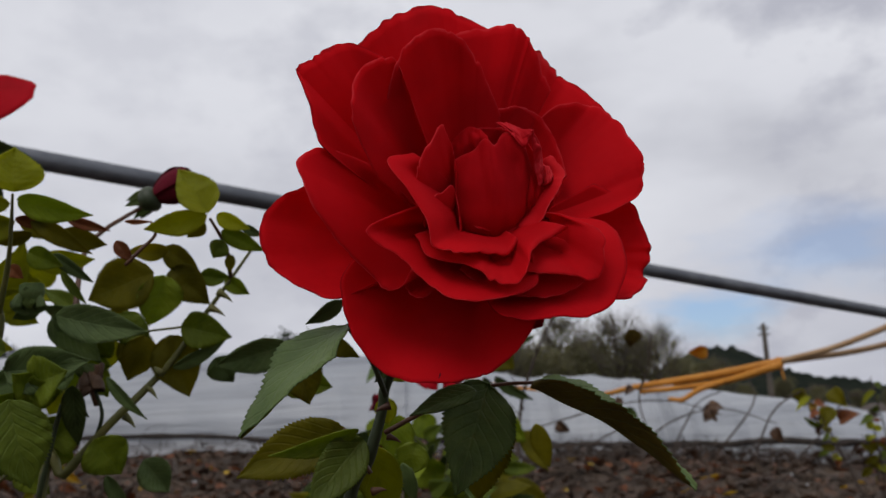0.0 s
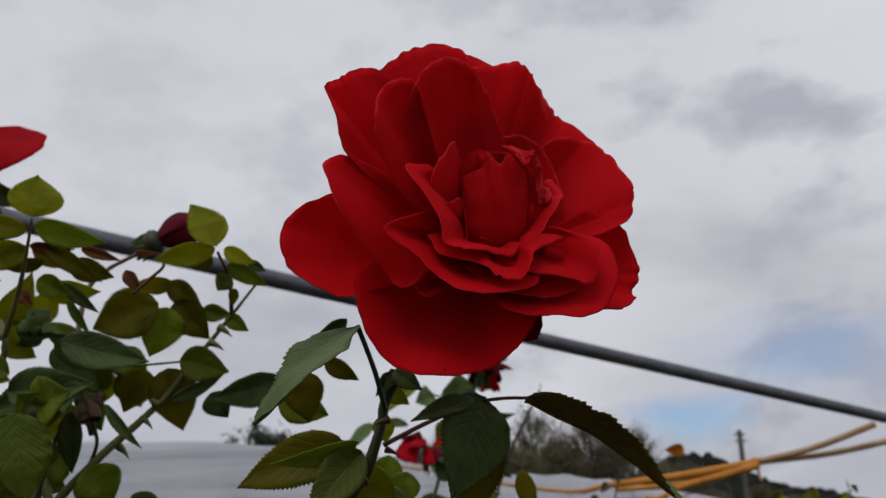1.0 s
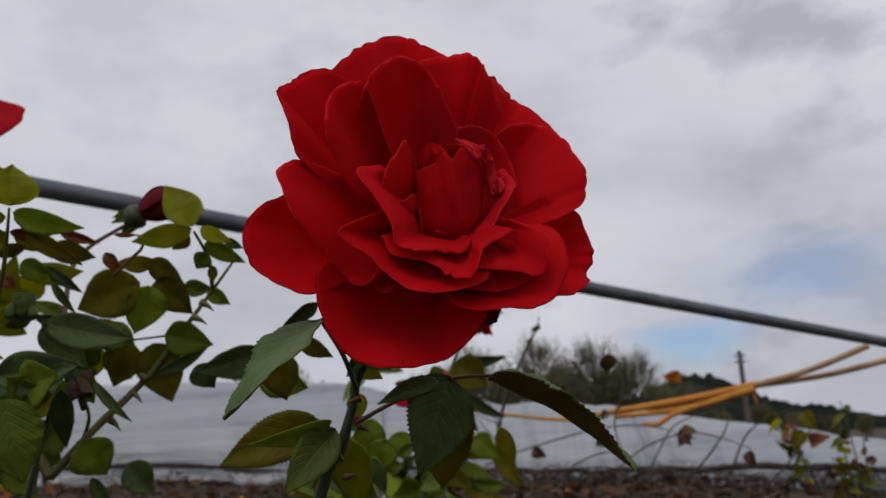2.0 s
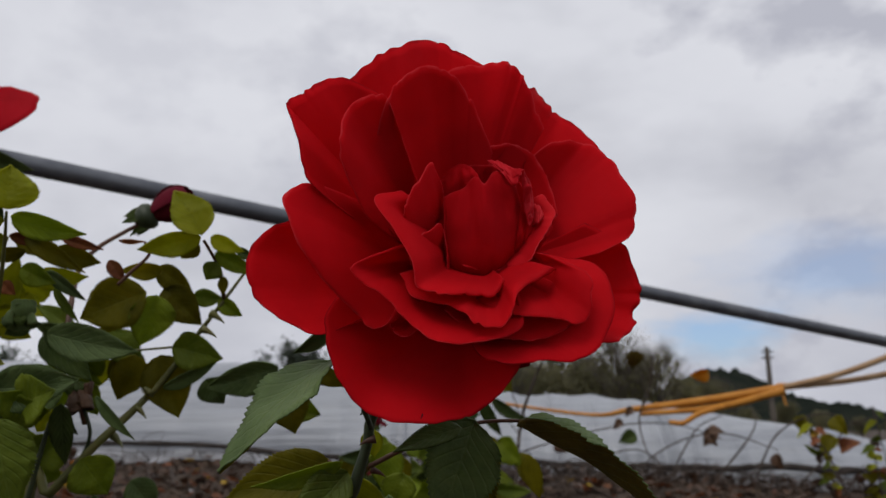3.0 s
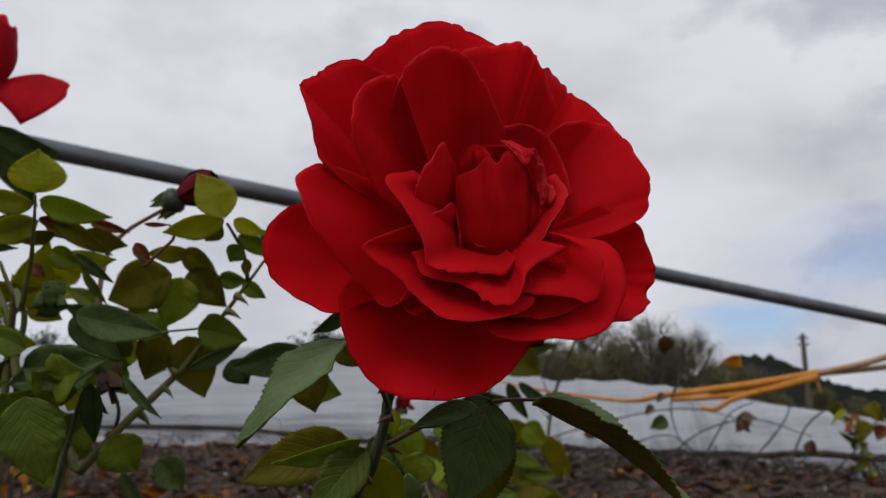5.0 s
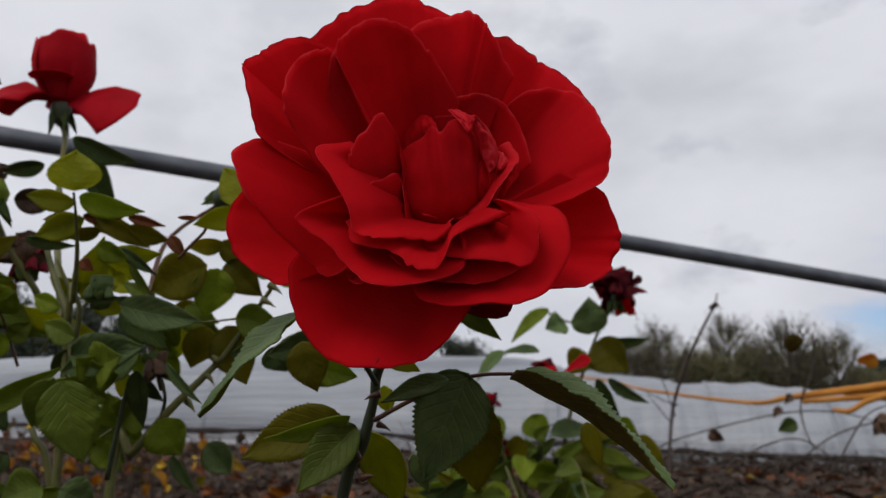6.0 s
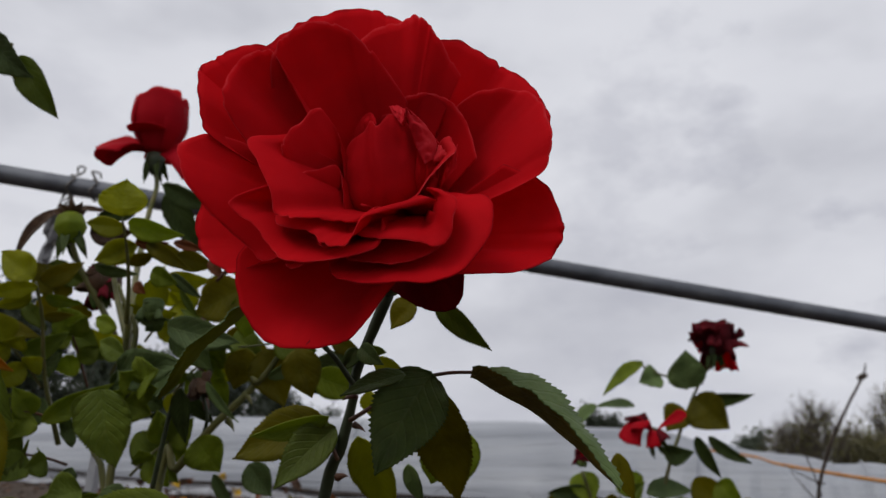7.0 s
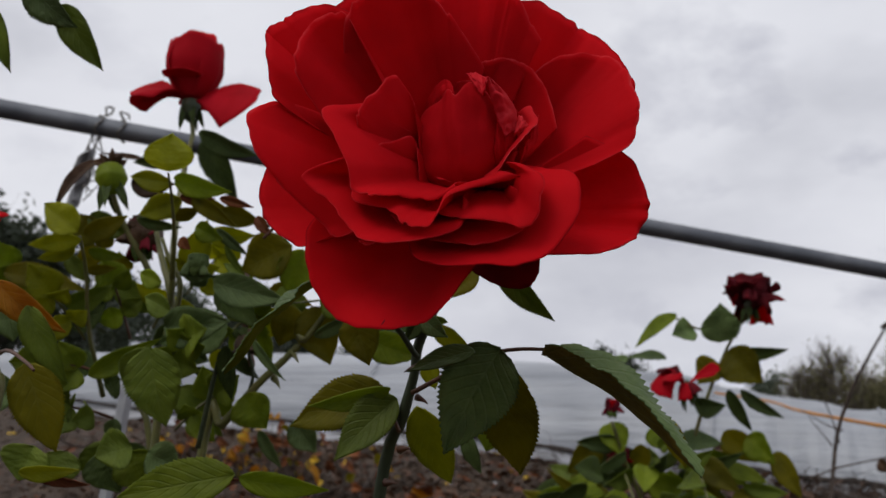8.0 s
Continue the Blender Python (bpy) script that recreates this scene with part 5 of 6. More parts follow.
tube("cane", [(0.0525, 0.9433, 0.6916), (0.0162, 0.9216, 0.6976), (-0.0059, 0.9132, 0.7080)], [0.0012, 0.0010], CANE, back_bush)
tube("cane", [(-0.0683, 0.9209, 0.6021), (-0.0566, 0.9447, 0.5586), (-0.0316, 0.9649, 0.5003), (0.06, 0.92, 0.35)], [0.0018, 0.0022, 0.003], CANE, back_bush)
leaf(back_bush, (0.0381, 0.9304, 0.6848), (0.0386, 0.9117, 0.7206), 0.038, LEAF_GREY, 10, 0.2, 0.05)
leaf(back_bush, (0.0133, 0.9211, 0.6964), (-0.0050, 0.9071, 0.6896), 0.026, LEAF_GREY, 20)
leaf(back_bush, (-0.0028, 0.9134, 0.7109), (-0.0424, 0.8882, 0.6820), 0.016, LEAF, 30)
leaf(back_bush, (0.0433, 0.9338, 0.6761), (0.0724, 0.9280, 0.6431), 0.042, LEAF_OLIVE, 10)
leaf(back_bush, (0.0487, 0.9456, 0.6771), (0.1008, 0.9393, 0.6731), 0.016, LEAF_DARK, 40)
leaf(back_bush, (0.0309, 0.9429, 0.6685), (0.0157, 0.9336, 0.6447), 0.03, LEAF_OLIVE, -10)
leaf(back_bush, (0.0551, 0.9456, 0.6387), (0.0914, 0.9409, 0.6092), 0.016, LEAF_GREY, 40)
leaf(back_bush, (0.0437, 0.9425, 0.6388), (0.0644, 0.9471, 0.5971), 0.016, LEAF_DARK, 30)
leaf(back_bush, (-0.0150, 0.9305, 0.6688), (-0.0510, 0.9103, 0.6681), 0.016, LEAF_GREY, 55)
leaf(back_bush, (-0.0510, 0.9103, 0.6681), (-0.0796, 0.8988, 0.6390), 0.018, LEAF_GREY, 40)
leaf(back_bush, (0.0114, 0.9378, 0.6217), (0.0404, 0.9246, 0.6208), 0.024, LEAF_GREY, 30)
leaf(back_bush, (-0.0279, 0.9424, 0.6020), (-0.0143, 0.9415, 0.5759), 0.03, LEAF, 10)
leaf(back_bush, (-0.0726, 0.9409, 0.6024), (-0.0630, 0.9299, 0.5693), 0.03, LEAF, 0)
leaf(back_bush, (-0.0413, 0.9622, 0.5464), (0.0059, 0.9562, 0.5355), 0.034, LEAF, 30)
leaf(back_bush, (0.0380, 0.9608, 0.5987), (0.0676, 0.9655, 0.5668), 0.03, LEAF_OLIVE, 15)
leaf(back_bush, (0.0609, 0.9571, 0.5955), (0.0844, 0.9481, 0.5699), 0.03, LEAF, 20)
leaf(back_bush, (0.0855, 0.9671, 0.5810), (0.1045, 0.9613, 0.5361), 0.022, LEAF_OLIVE, 10)
leaf(back_bush, (0.0187, 0.9716, 0.5754), (0.0577, 0.9675, 0.5467), 0.03, LEAF, 20)
leaf(back_bush, (0.0170, 0.9859, 0.5575), (-0.0192, 0.9723, 0.5287), 0.03, LEAF_DARK, -20)
leaf(back_bush, (-0.0872, 0.9523, 0.5819), (-0.1168, 0.9419, 0.5469), 0.03, LEAF_OLIVE, -20)
leaf(back_bush, (-0.0536, 0.9734, 0.5756), (-0.0983, 0.9724, 0.5279), 0.034, LEAF_DARK, 0)
leaf(back_bush, (-0.0461, 0.9634, 0.5816), (-0.0374, 0.9767, 0.5341), 0.03, LEAF_OLIVE, 20)
for k in range(110):
    rnd = random.Random(900 + k)
    a, r = rnd.uniform(0, 6.28), rnd.uniform(0.02, 0.10)
    h = rnd.uniform(0.46, 0.60 - 0.5 * r)
    base = Vector((-0.035 + r * math.cos(a), 0.94 + r * math.sin(a) * 0.5, h))
    tip = base + Vector((math.cos(a) * 0.045, math.sin(a) * 0.03, rnd.uniform(-0.035, 0.02)))
    leaf(back_bush, base, tip, rnd.uniform(0.014, 0.028), rnd.choice((LEAF, LEAF_DEEP, LEAF_OLIVE, LEAF_GREY, LEAF_DARK, LEAF_DEEP)), rnd.uniform(-50, 50), teeth=False)
for k in range(7):
    rnd = random.Random(950 + k)
    a = k * 0.9
    tube("cane", [(0.07, 0.92, 0.02), (0.07 + 0.05 * math.cos(a), 0.92 + 0.04 * math.sin(a), 0.25), (-0.03 + 0.08 * math.cos(a), 0.94 + 0.07 * math.sin(a), rnd.uniform(0.50, 0.58))], [0.003, 0.002, 0.001], CANE, back_bush)

leaf(bush, (-0.1725, 0.3253, 0.5746), (-0.1826, 0.3161, 0.569), 0.018, LEAF_DEEP, 10)
leaf(bush, (-0.1791, 0.3327, 0.572), (-0.1714, 0.338, 0.5561), 0.02, LEAF, 10)
leaf(bush, (-0.1944, 0.3325, 0.5712), (-0.1877, 0.3371, 0.5534), 0.02, LEAF_DARK, 10)
leaf(bush, (-0.167, 0.3298, 0.5726), (-0.1561, 0.3381, 0.566), 0.017, LEAF_GREY, 10)
leaf(bush, (-0.2183, 0.3375, 0.57), (-0.2206, 0.3342, 0.555), 0.018, LEAF_DEEP, 10)
leaf(bush, (-0.1999, 0.2995, 0.5731), (-0.2025, 0.2959, 0.5596), 0.02, LEAF_DEEP, 10)
leaf(bush, (-0.1482, 0.3686, 0.5993), (-0.1386, 0.3752, 0.5844), 0.02, LEAF, 10)
leaf(bush, (-0.138, 0.399, 0.5891), (-0.1274, 0.405, 0.5747), 0.015, LEAF_GREY, 10)

# reddish young shoot
leaf(bush, (-0.1466, 0.3333, 0.6850), (-0.1319, 0.3369, 0.6815), 0.0046, LEAF_RUST, 10)
leaf(bush, (-0.1295, 0.3383, 0.6769), (-0.1247, 0.3411, 0.6683), 0.0056, LEAF_RUST, 10)
leaf(bush, (-0.1258, 0.3374, 0.6847), (-0.1160, 0.3393, 0.6844), 0.0022, LEAF_RUST, 30)
tube("leaf_stalk", [(-0.1160, 0.3393, 0.6844), (-0.1146, 0.3407, 0.6794), (-0.1204, 0.3408, 0.6735), (-0.1266, 0.3409, 0.6674)], [0.0006, 0.0008], STALK_RED, bush)

# lower leaves that fill the bushes on the near side
for owner, cx, cy, lo, hi, rad, count, seed in ((bush, -0.20, 0.46, 0.36, 0.545, 0.14, 56, 300), (bud_bush, -0.14, 0.47, 0.34, 0.53, 0.14, 34, 500), (rose_plant, -0.02, 0.36, 0.36, 0.50, 0.10, 26, 700)):
    for k in range(count):
        rnd = random.Random(seed + k)
        a, r, h = rnd.uniform(0, 6.28), rad * math.sqrt(rnd.random()), rnd.uniform(lo, hi)
        base = Vector((cx + r * math.cos(a), cy + 0.7 * abs(r * math.sin(a)), h))
        tip = base + Vector((math.cos(a) * 0.032, math.sin(a) * 0.018, rnd.uniform(-0.03, 0.012)))
        leaf(owner, base, tip, rnd.uniform(0.011, 0.021), rnd.choice((LEAF, LEAF, LEAF_DEEP, LEAF_OLIVE, LEAF_LIME)), rnd.uniform(-55, 55))
    for k in range(6):
        rnd = random.Random(seed + 200 + k)
        a = k * 1.05
        tube("cane", [(cx, cy, -0.02), (cx + 0.3 * rad * math.cos(a), cy + 0.1 * rad, 0.25), (cx + 0.8 * rad * math.cos(a), cy + 0.5 * rad * abs(math.sin(a)), rnd.uniform(lo, hi))], [0.003, 0.0018, 0.0009], CANE, owner)

# ---- wire, strap and post at the pipe ----
wire = thing("wire_tie", "loops of grey wire tied round the pipe", "wire")
TIE = PIPE_A + along * 0.042
for t, dx in ((0.0, 0.0), (0.028, 0.3)):
    c = TIE + along * t
    side = along.cross(Vector((0, 0, 1))).normalized()
    up = side.cross(along)
    pts = [c + along * 0.004 * math.sin(3 * a + dx) + 0.0142 * (math.cos(a) * side + math.sin(a) * up) for a in [2 * math.pi * k / 12 for k in range(13)]]
    tube("loop", pts, [0.0015], WIRE, wire, steps=2, sides=6)
    top = c + up * 0.0138
    tube("twist", [top, top + up * 0.006 + along * (0.009 - 0.05 * dx), top + up * (0.014 - 0.012 * dx) + along * (0.010 - 0.06 * dx), top + up * 0.013 * (1 - dx) + along * 0.002, top + up * 0.003 + along * 0.004], [0.0014], WIRE, wire, steps=4, sides=6)
down = TIE - Vector((0, 0, 0.0135))
tube("tail", [down, down + Vector((-0.01, 0, -0.03)), down + Vector((0.0, -0.01, -0.06))], [0.0014], WIRE, wire, steps=4, sides=6)


def scrap(u, v):
    t = 2 * v - 1
    c = down + Vector((-0.012 - 0.02 * u, 0.0, -0.02 - 0.085 * u))
    w = 0.008 * (1 + 0.4 * math.sin(u * 7)) * (1 - 0.3 * u)
    return c + Vector((t * w, 0.008 * math.sin(t * 4 + u * 9), 0.004 * math.sin(u * 23 + t * 2)))


for k in range(5):
    rnd = random.Random(60 + k)
    q = [down + Vector((rnd.uniform(-0.022, 0.012), rnd.uniform(-0.01, 0.01), -0.075 * i / 5 + rnd.uniform(-0.012, 0.012))) for i in range(6)]
    tube("strand", [down] + q, [0.0009], WIRE, wire, steps=3, sides=5)
tagged(thick(mesh_ob("plastic_scrap", *grid(24, 9, scrap), PLASTIC_GREY), 0.001), "torn grey plastic strip hanging from the wire", "plastic strip")

post_top, post_foot = Vector((-1.0800, 1.3720, 0.7325)), Vector((-1.1491, 1.4332, 0.5730))
lean = post_foot - post_top
lean *= (post_top.z + 0.03) / -lean.z
post = mesh_ob("support_post", *tube_mesh([post_top, post_top + lean * 0.5, post_top + lean], [0.013], 3, 4), CONCRETE, smooth=False)
tagged(post, "leaning pale grey support post in the soil", "post")

strap = thing("strap", "orange webbing strap tied between pipe and tunnel", "strap")
knot = Vector((1.0546, 2.8124, 0.7387))
ends = [Vector((1.3456, 2.5841, 0.8295)), Vector((1.4614, 2.5894, 0.7963))]
for k, e in enumerate(ends):
    tube("strand", [knot, knot.lerp(e, 0.5) - Vector((0, 0, 0.012)), e], [0.0095], ROPE_PALE, strap, "sun-faded strand", sides=6)
tube("strand", [knot, (0.8617, 2.9169, 0.7101), (0.6316, 3.0678, 0.6862), (0.5093, 3.2223, 0.6733), (0.1549, 3.3783, 0.7333), (0.0512, 3.8724, 0.7887), (-0.1982, 4.2089, 0.8420)], [0.013, 0.012, 0.007, 0.005, 0.006], ROPE, strap, sides=6)
tube("strand", [knot + Vector((0, -0.03, -0.01)), (0.8735, 2.9024, 0.6836), (0.6496, 3.0208, 0.6691)], [0.0125, 0.011, 0.008], ROPE, strap, sides=6)
tube("strand", [(0.9075, 2.8919, 0.6899), (0.8089, 2.8737, 0.6640), (0.7532, 2.8781, 0.6345), (0.7075, 2.8757, 0.6389)], [0.0105, 0.0095, 0.007], ROPE, strap, sides=6)
tube("tail", [knot, knot + Vector((0.0, -0.02, -0.03)), knot + Vector((0.006, -0.02, -0.06))], [0.006, 0.003], ROPE, strap, sides=6)
tube("knot", [knot + Vector((-0.03, 0, -0.006)), knot, knot + Vector((0.03, 0, 0.006))], [0.009, 0.016, 0.009], ROPE, strap, sides=8)

# ---- dry weeds and brambles on the bank ----
weed = thing("dry_weed", "tall dry weed stalk with a seed head", "weed")
tube("stalk", [(0.20, 3.09, ground_height(0.20, 3.09) - 0.01), (0.2428, 3.2144, 0.5998), (0.2944, 3.1639, 0.7833), (0.3591, 3.1370, 0.9170), (0.4061, 3.1071, 1.0006), (0.4201, 3.1003, 1.0446)], [0.007, 0.006, 0.005, 0.004, 0.002], TWIG, weed)
tube("seed_head", [(0.3904, 3.1053, 0.9951), (0.4062, 3.1067, 1.0025), (0.4219, 3.1085, 1.0081)], [0.005, 0.011, 0.005], TWIG, weed)
for a, b in (((0.2581, 3.2111, 0.6289), (0.1881, 3.1043, 0.8214)), ((0.2700, 3.2050, 0.6678), (0.1444, 3.1165, 0.7260)), ((0.3159, 3.1597, 0.8218), (0.2704, 3.0995, 0.9162)), ((0.2487, 3.2156, 0.5997), (0.1663, 3.2281, 0.7103))):
    a, b = Vector(a), Vector(b)
    tube("side_stalk", [a, a.lerp(b, 0.5) + Vector((0.01, 0, -0.012)), b], [0.0028, 0.002, 0.001], TWIG, weed)

bramble = thing("bramble", "bare dark bramble stems with a few withered leaves", "bramble")
def bramble_stem(points):
    tube("stem", points, [0.0032, 0.0028, 0.0022, 0.0015], TWIG, bramble, wobble=0.2)


bramble_stem([(0.1674, 3.0619, 0.5169), (0.2817, 3.0740, 0.5616), (0.5745, 3.0628, 0.6307), (0.7634, 3.0463, 0.6325), (0.9404, 3.0913, 0.5797)])
bramble_stem([(0.3984, 2.9123, 0.4494), (0.4715, 2.9115, 0.5175), (0.5950, 2.9272, 0.5537), (0.6796, 2.9517, 0.5144), (0.7278, 2.9760, 0.4445)])
bramble_stem([(0.6861, 2.8628, 0.4502), (0.7416, 2.8520, 0.5493), (0.7958, 2.8463, 0.6234), (0.8727, 2.8540, 0.6556)])
bramble_stem([(0.6560, 3.0093, 0.7094), (0.6413, 3.0219, 0.6379), (0.6573, 2.9941, 0.5398), (0.7027, 2.9674, 0.4622)])
bramble_stem([(0.7068, 3.0353, 0.8751), (0.6917, 3.0560, 0.7659), (0.6550, 3.0130, 0.6915)])
bramble_stem([(0.3241, 2.9922, 0.4956), (0.5576, 2.9304, 0.5058), (0.7297, 2.9689, 0.4791), (0.9733, 3.0123, 0.4927)])
bramble_stem([(0.2780, 2.8853, 0.4685), (0.5038, 2.9274, 0.4720), (0.7655, 2.9713, 0.4993), (1.0061, 3.0261, 0.4577)])
bramble_stem([(0.9163, 2.7142, 0.4650), (0.9876, 2.6890, 0.5970), (1.1250, 2.6818, 0.6528), (1.2599, 2.6954, 0.6088)])
bramble_stem([(0.7799, 2.7128, 0.4508), (0.8848, 2.6923, 0.5655), (0.9382, 2.7312, 0.6321), (0.9395, 2.7714, 0.6848)])
bramble_stem([(0.9779, 2.6233, 0.4205), (1.0784, 2.6069, 0.5148), (1.1543, 2.5896, 0.6095), (1.2450, 2.5862, 0.6399)])
bramble_stem([(0.5859, 3.0118, 0.4572), (0.7403, 2.9941, 0.5658), (0.8962, 2.9410, 0.5999), (1.0621, 2.9071, 0.5429)])
rnd = random.Random(77)
for spot, mat, w in (((0.3781, 3.0718, 0.5604), LEAF_DRY, 0.045), ((0.5796, 2.9164, 0.5902), LEAF_DARK, 0.05), ((0.5748, 3.0616, 0.6362), LEAF_DRY, 0.035), ((0.8305, 2.8609, 0.5863), LEAF_DRY, 0.055), ((0.6379, 3.0267, 0.8542), LEAF_BRONZE, 0.06), ((0.8333, 2.9219, 0.7887), LEAF_ORANGE, 0.05), ((0.6075, 3.0069, 0.6778), LEAF_DRY, 0.03), ((1.0647, 2.6866, 0.6206), LEAF_OLIVE, 0.05), ((1.1066, 2.6933, 0.5949), LEAF_YELLOW, 0.04), ((1.0959, 2.5975, 0.5625), LEAF_OLIVE, 0.055), ((1.1300, 2.5871, 0.6179), LEAF_OLIVE, 0.05), ((1.1531, 2.5996, 0.5615), LEAF_RUST, 0.05), ((1.0788, 2.6036, 0.5308), LEAF_DRY, 0.04), ((0.9855, 2.7063, 0.5138), LEAF_DRY, 0.04), ((0.8009, 2.6806, 0.6087), LEAF_DRY, 0.04), ((0.7833, 2.6852, 0.5840), LEAF_DRY, 0.035), ((-0.0969, 2.7200, 0.5867), LEAF_DRY, 0.04)):
    p = Vector(spot)
    d = Vector((rnd.uniform(-1, 1), rnd.uniform(-0.3, 0.3), rnd.uniform(-0.9, 0.2))).normalized() * w * 0.6
    leaf(bramble, p - d, p + d, w, mat, rnd.uniform(-40, 40), 0.5, 0.4, teeth=False)

for place, count, seed in (((-0.85, 2.7), 26, 1200), ((-2.45, 4.0), 30, 1300), ((-1.95, 3.8), 22, 1400), ((-3.0, 4.3), 26, 1500)):
    dry_clump = thing("dry_plant", "withered orange-brown plant on the soil", "dead plant", group="dry plants")
    for k in range(count):
        rnd = random.Random(seed + k)
        foot = Vector((place[0] + rnd.uniform(-0.3, 0.3), place[1] + rnd.uniform(-0.2, 0.2), 0))
        foot.z = ground_height(foot.x, foot.y)
        top = foot + Vector((rnd.uniform(-0.1, 0.1), rnd.uniform(-0.05, 0.05), rnd.uniform(0.12, 0.32)))
        tube("stem", [foot, foot.lerp(top, 0.5) + Vector((0.01, 0, 0)), top], [0.004, 0.003, 0.002], TWIG, dry_clump, steps=2, sides=5)
        for j in range(2):
            at = foot.lerp(top, 1 - 0.35 * j)
            leaf(dry_clump, at, at + Vector((rnd.uniform(-0.08, 0.08), 0, rnd.uniform(-0.07, 0.02))), 0.045, rnd.choice((LEAF_DRY, LEAF_RUST, LEAF_ORANGE, LEAF_DRY, LEAF_DRY, LEAF_RUST, LEAF_YELLOW, LEAF_OLIVE)), rnd.uniform(-50, 50), 0.5, 0.4, teeth=False)

yellow_weed = thing("yellowing_weed", "leggy weed with yellowing olive leaves beside the film", "weed")
for k in range(7):
    rnd = random.Random(1700 + k)
    foot = Vector((1.16 + rnd.uniform(-0.08, 0.12), 2.50 + rnd.uniform(-0.06, 0.06), 0))
    foot.z = ground_height(foot.x, foot.y) - 0.01
    top = Vector((1.08 + rnd.uniform(-0.09, 0.15), 2.50 + rnd.uniform(-0.06, 0.06), rnd.uniform(0.50, 0.69)))
    tube("stem", [foot, foot.lerp(top, 0.55) + Vector((0.02, 0, 0.01)), top], [0.0035, 0.0025, 0.0014], TWIG, yellow_weed, steps=3, sides=6)
    for j in range(9):
        at = foot.lerp(top, 0.62 + 0.042 * j) + Vector((0.008, 0, 0.004))
        reach = Vector((rnd.uniform(-0.05, 0.05), rnd.uniform(-0.02, 0.02), rnd.uniform(-0.035, 0.02)))
        leaf(yellow_weed, at, at + reach, rnd.uniform(0.014, 0.026), rnd.choice((LEAF_OLIVE, LEAF_OLIVE, LEAF_LIME, LEAF_DRY, LEAF_RUST, LEAF_DEEP)), rnd.uniform(-50, 50), 0.4, 0.3, teeth=False)

# ---- thin dry stems along the film's foot ----
rnd = random.Random(41)
verts, faces = [], []
edge = spline(RIDGE, 34)
for k in range(700):
    y = rnd.uniform(2.0, 5.0)
    x = rnd.uniform(-0.8, 0.6) * y
    if k >= 420:
        p = edge[int(rnd.uniform(60, len(edge) - 1))]
        x, y = p.x + rnd.uniform(-0.1, 0.1), p.y - rnd.uniform(0.6, 1.05)
    foot = Vector((x, y, ground_height(x, y) - 0.01))
    lean = Vector((rnd.uniform(-1, 1), rnd.uniform(-0.4, 0.4), 0)) * rnd.uniform(0.05, 0.3)
    tall = rnd.uniform(0.04, 0.24 if k < 420 else 0.15) * (0.6 if rnd.random() < 0.6 else 1.0)
    v, f = tube_mesh([foot, foot + lean * 0.3 + Vector((0, 0, tall * 0.7)), foot + lean + Vector((0, 0, tall * rnd.uniform(0.5, 1.0)))], [0.0028, 0.002, 0.0010], 3, 4)
    n = len(verts)
    verts += v
    faces += [tuple(n + i for i in q) for q in f]
tagged(mesh_ob("dry_stems", verts, faces, TWIG), "thin dry brown stems standing in the soil", "dry stems", kind="stuff")

# ---- litter on the soil ----
def scatter(name, count, seed, size, material, label, category, shape):
    rnd = random.Random(seed)
    verts, faces = [], []
    for _ in range(count):
        y = rnd.triangular(0.6, 6.2, 3.4)
        x = rnd.gauss(-0.22, 0.5) * y
        c = Vector((x, y, ground_height(x, y)))
        s = size * rnd.uniform(0.5, 1.5)
        turn = Euler((rnd.uniform(-0.6, 0.6), rnd.uniform(-0.6, 0.6), rnd.uniform(0, 6.28))).to_matrix()
        n = len(verts)
        for p in shape:
            q = Vector(p) * s
            q += Vector((rnd.uniform(-1, 1), rnd.uniform(-1, 1), rnd.uniform(-1, 1))) * s * 0.18
            verts.append(c + turn @ q + Vector((0, 0, 0.3 * s)))
        faces += [tuple(n + i for i in f) for f in SHAPES[len(shape)]]
    ob = mesh_ob(name, verts, faces, material, smooth=False)
    return tagged(ob, label, category, kind="stuff")


CLOD = [(-1, -1, -0.5), (1, -1, -0.5), (1, 1, -0.5), (-1, 1, -0.5), (-0.7, -0.7, 0.6), (0.7, -0.7, 0.6), (0.7, 0.7, 0.6), (-0.7, 0.7, 0.6)]
BLADE = [(0, -1.4, 0), (0.7, -0.4, 0.15), (0.6, 0.6, 0.2), (0, 1.5, 0.1), (-0.6, 0.6, 0.25), (-0.7, -0.4, 0.1), (0, 0, -0.05)]
STICK = [(-6, -0.25, 0), (6, -0.2, 0.4), (6, 0.2, 0.4), (-6, 0.25, 0), (0, 0, 0.6)]
SHAPES = {8: [(0, 1, 5, 4), (1, 2, 6, 5), (2, 3, 7, 6), (3, 0, 4, 7), (4, 5, 6, 7)], 7: [(0, 1, 6), (1, 2, 6), (2, 3, 6), (3, 4, 6), (4, 5, 6), (5, 0, 6)], 5: [(0, 1, 4), (1, 2, 4), (2, 3, 4), (3, 0, 4)]}
scatter("soil_clods", 10000, 5, 0.011, SOIL, "crumbled brown clods of soil", "clods", CLOD)
scatter("fallen_leaves", 6000, 6, 0.021, LEAF_DRY, "dry brown fallen leaves on the soil", "leaves", BLADE)
scatter("fallen_leaves", 1700, 7, 0.020, LEAF_RUST, "reddish fallen leaves on the soil", "leaves", BLADE)
scatter("fallen_leaves", 230, 8, 0.018, LEAF_YELLOW, "yellow fallen leaves on the soil", "leaves", BLADE)
scatter("twigs", 1300, 9, 0.018, TWIG, "thin dark twigs on the soil", "twigs", STICK)
rnd = random.Random(91)
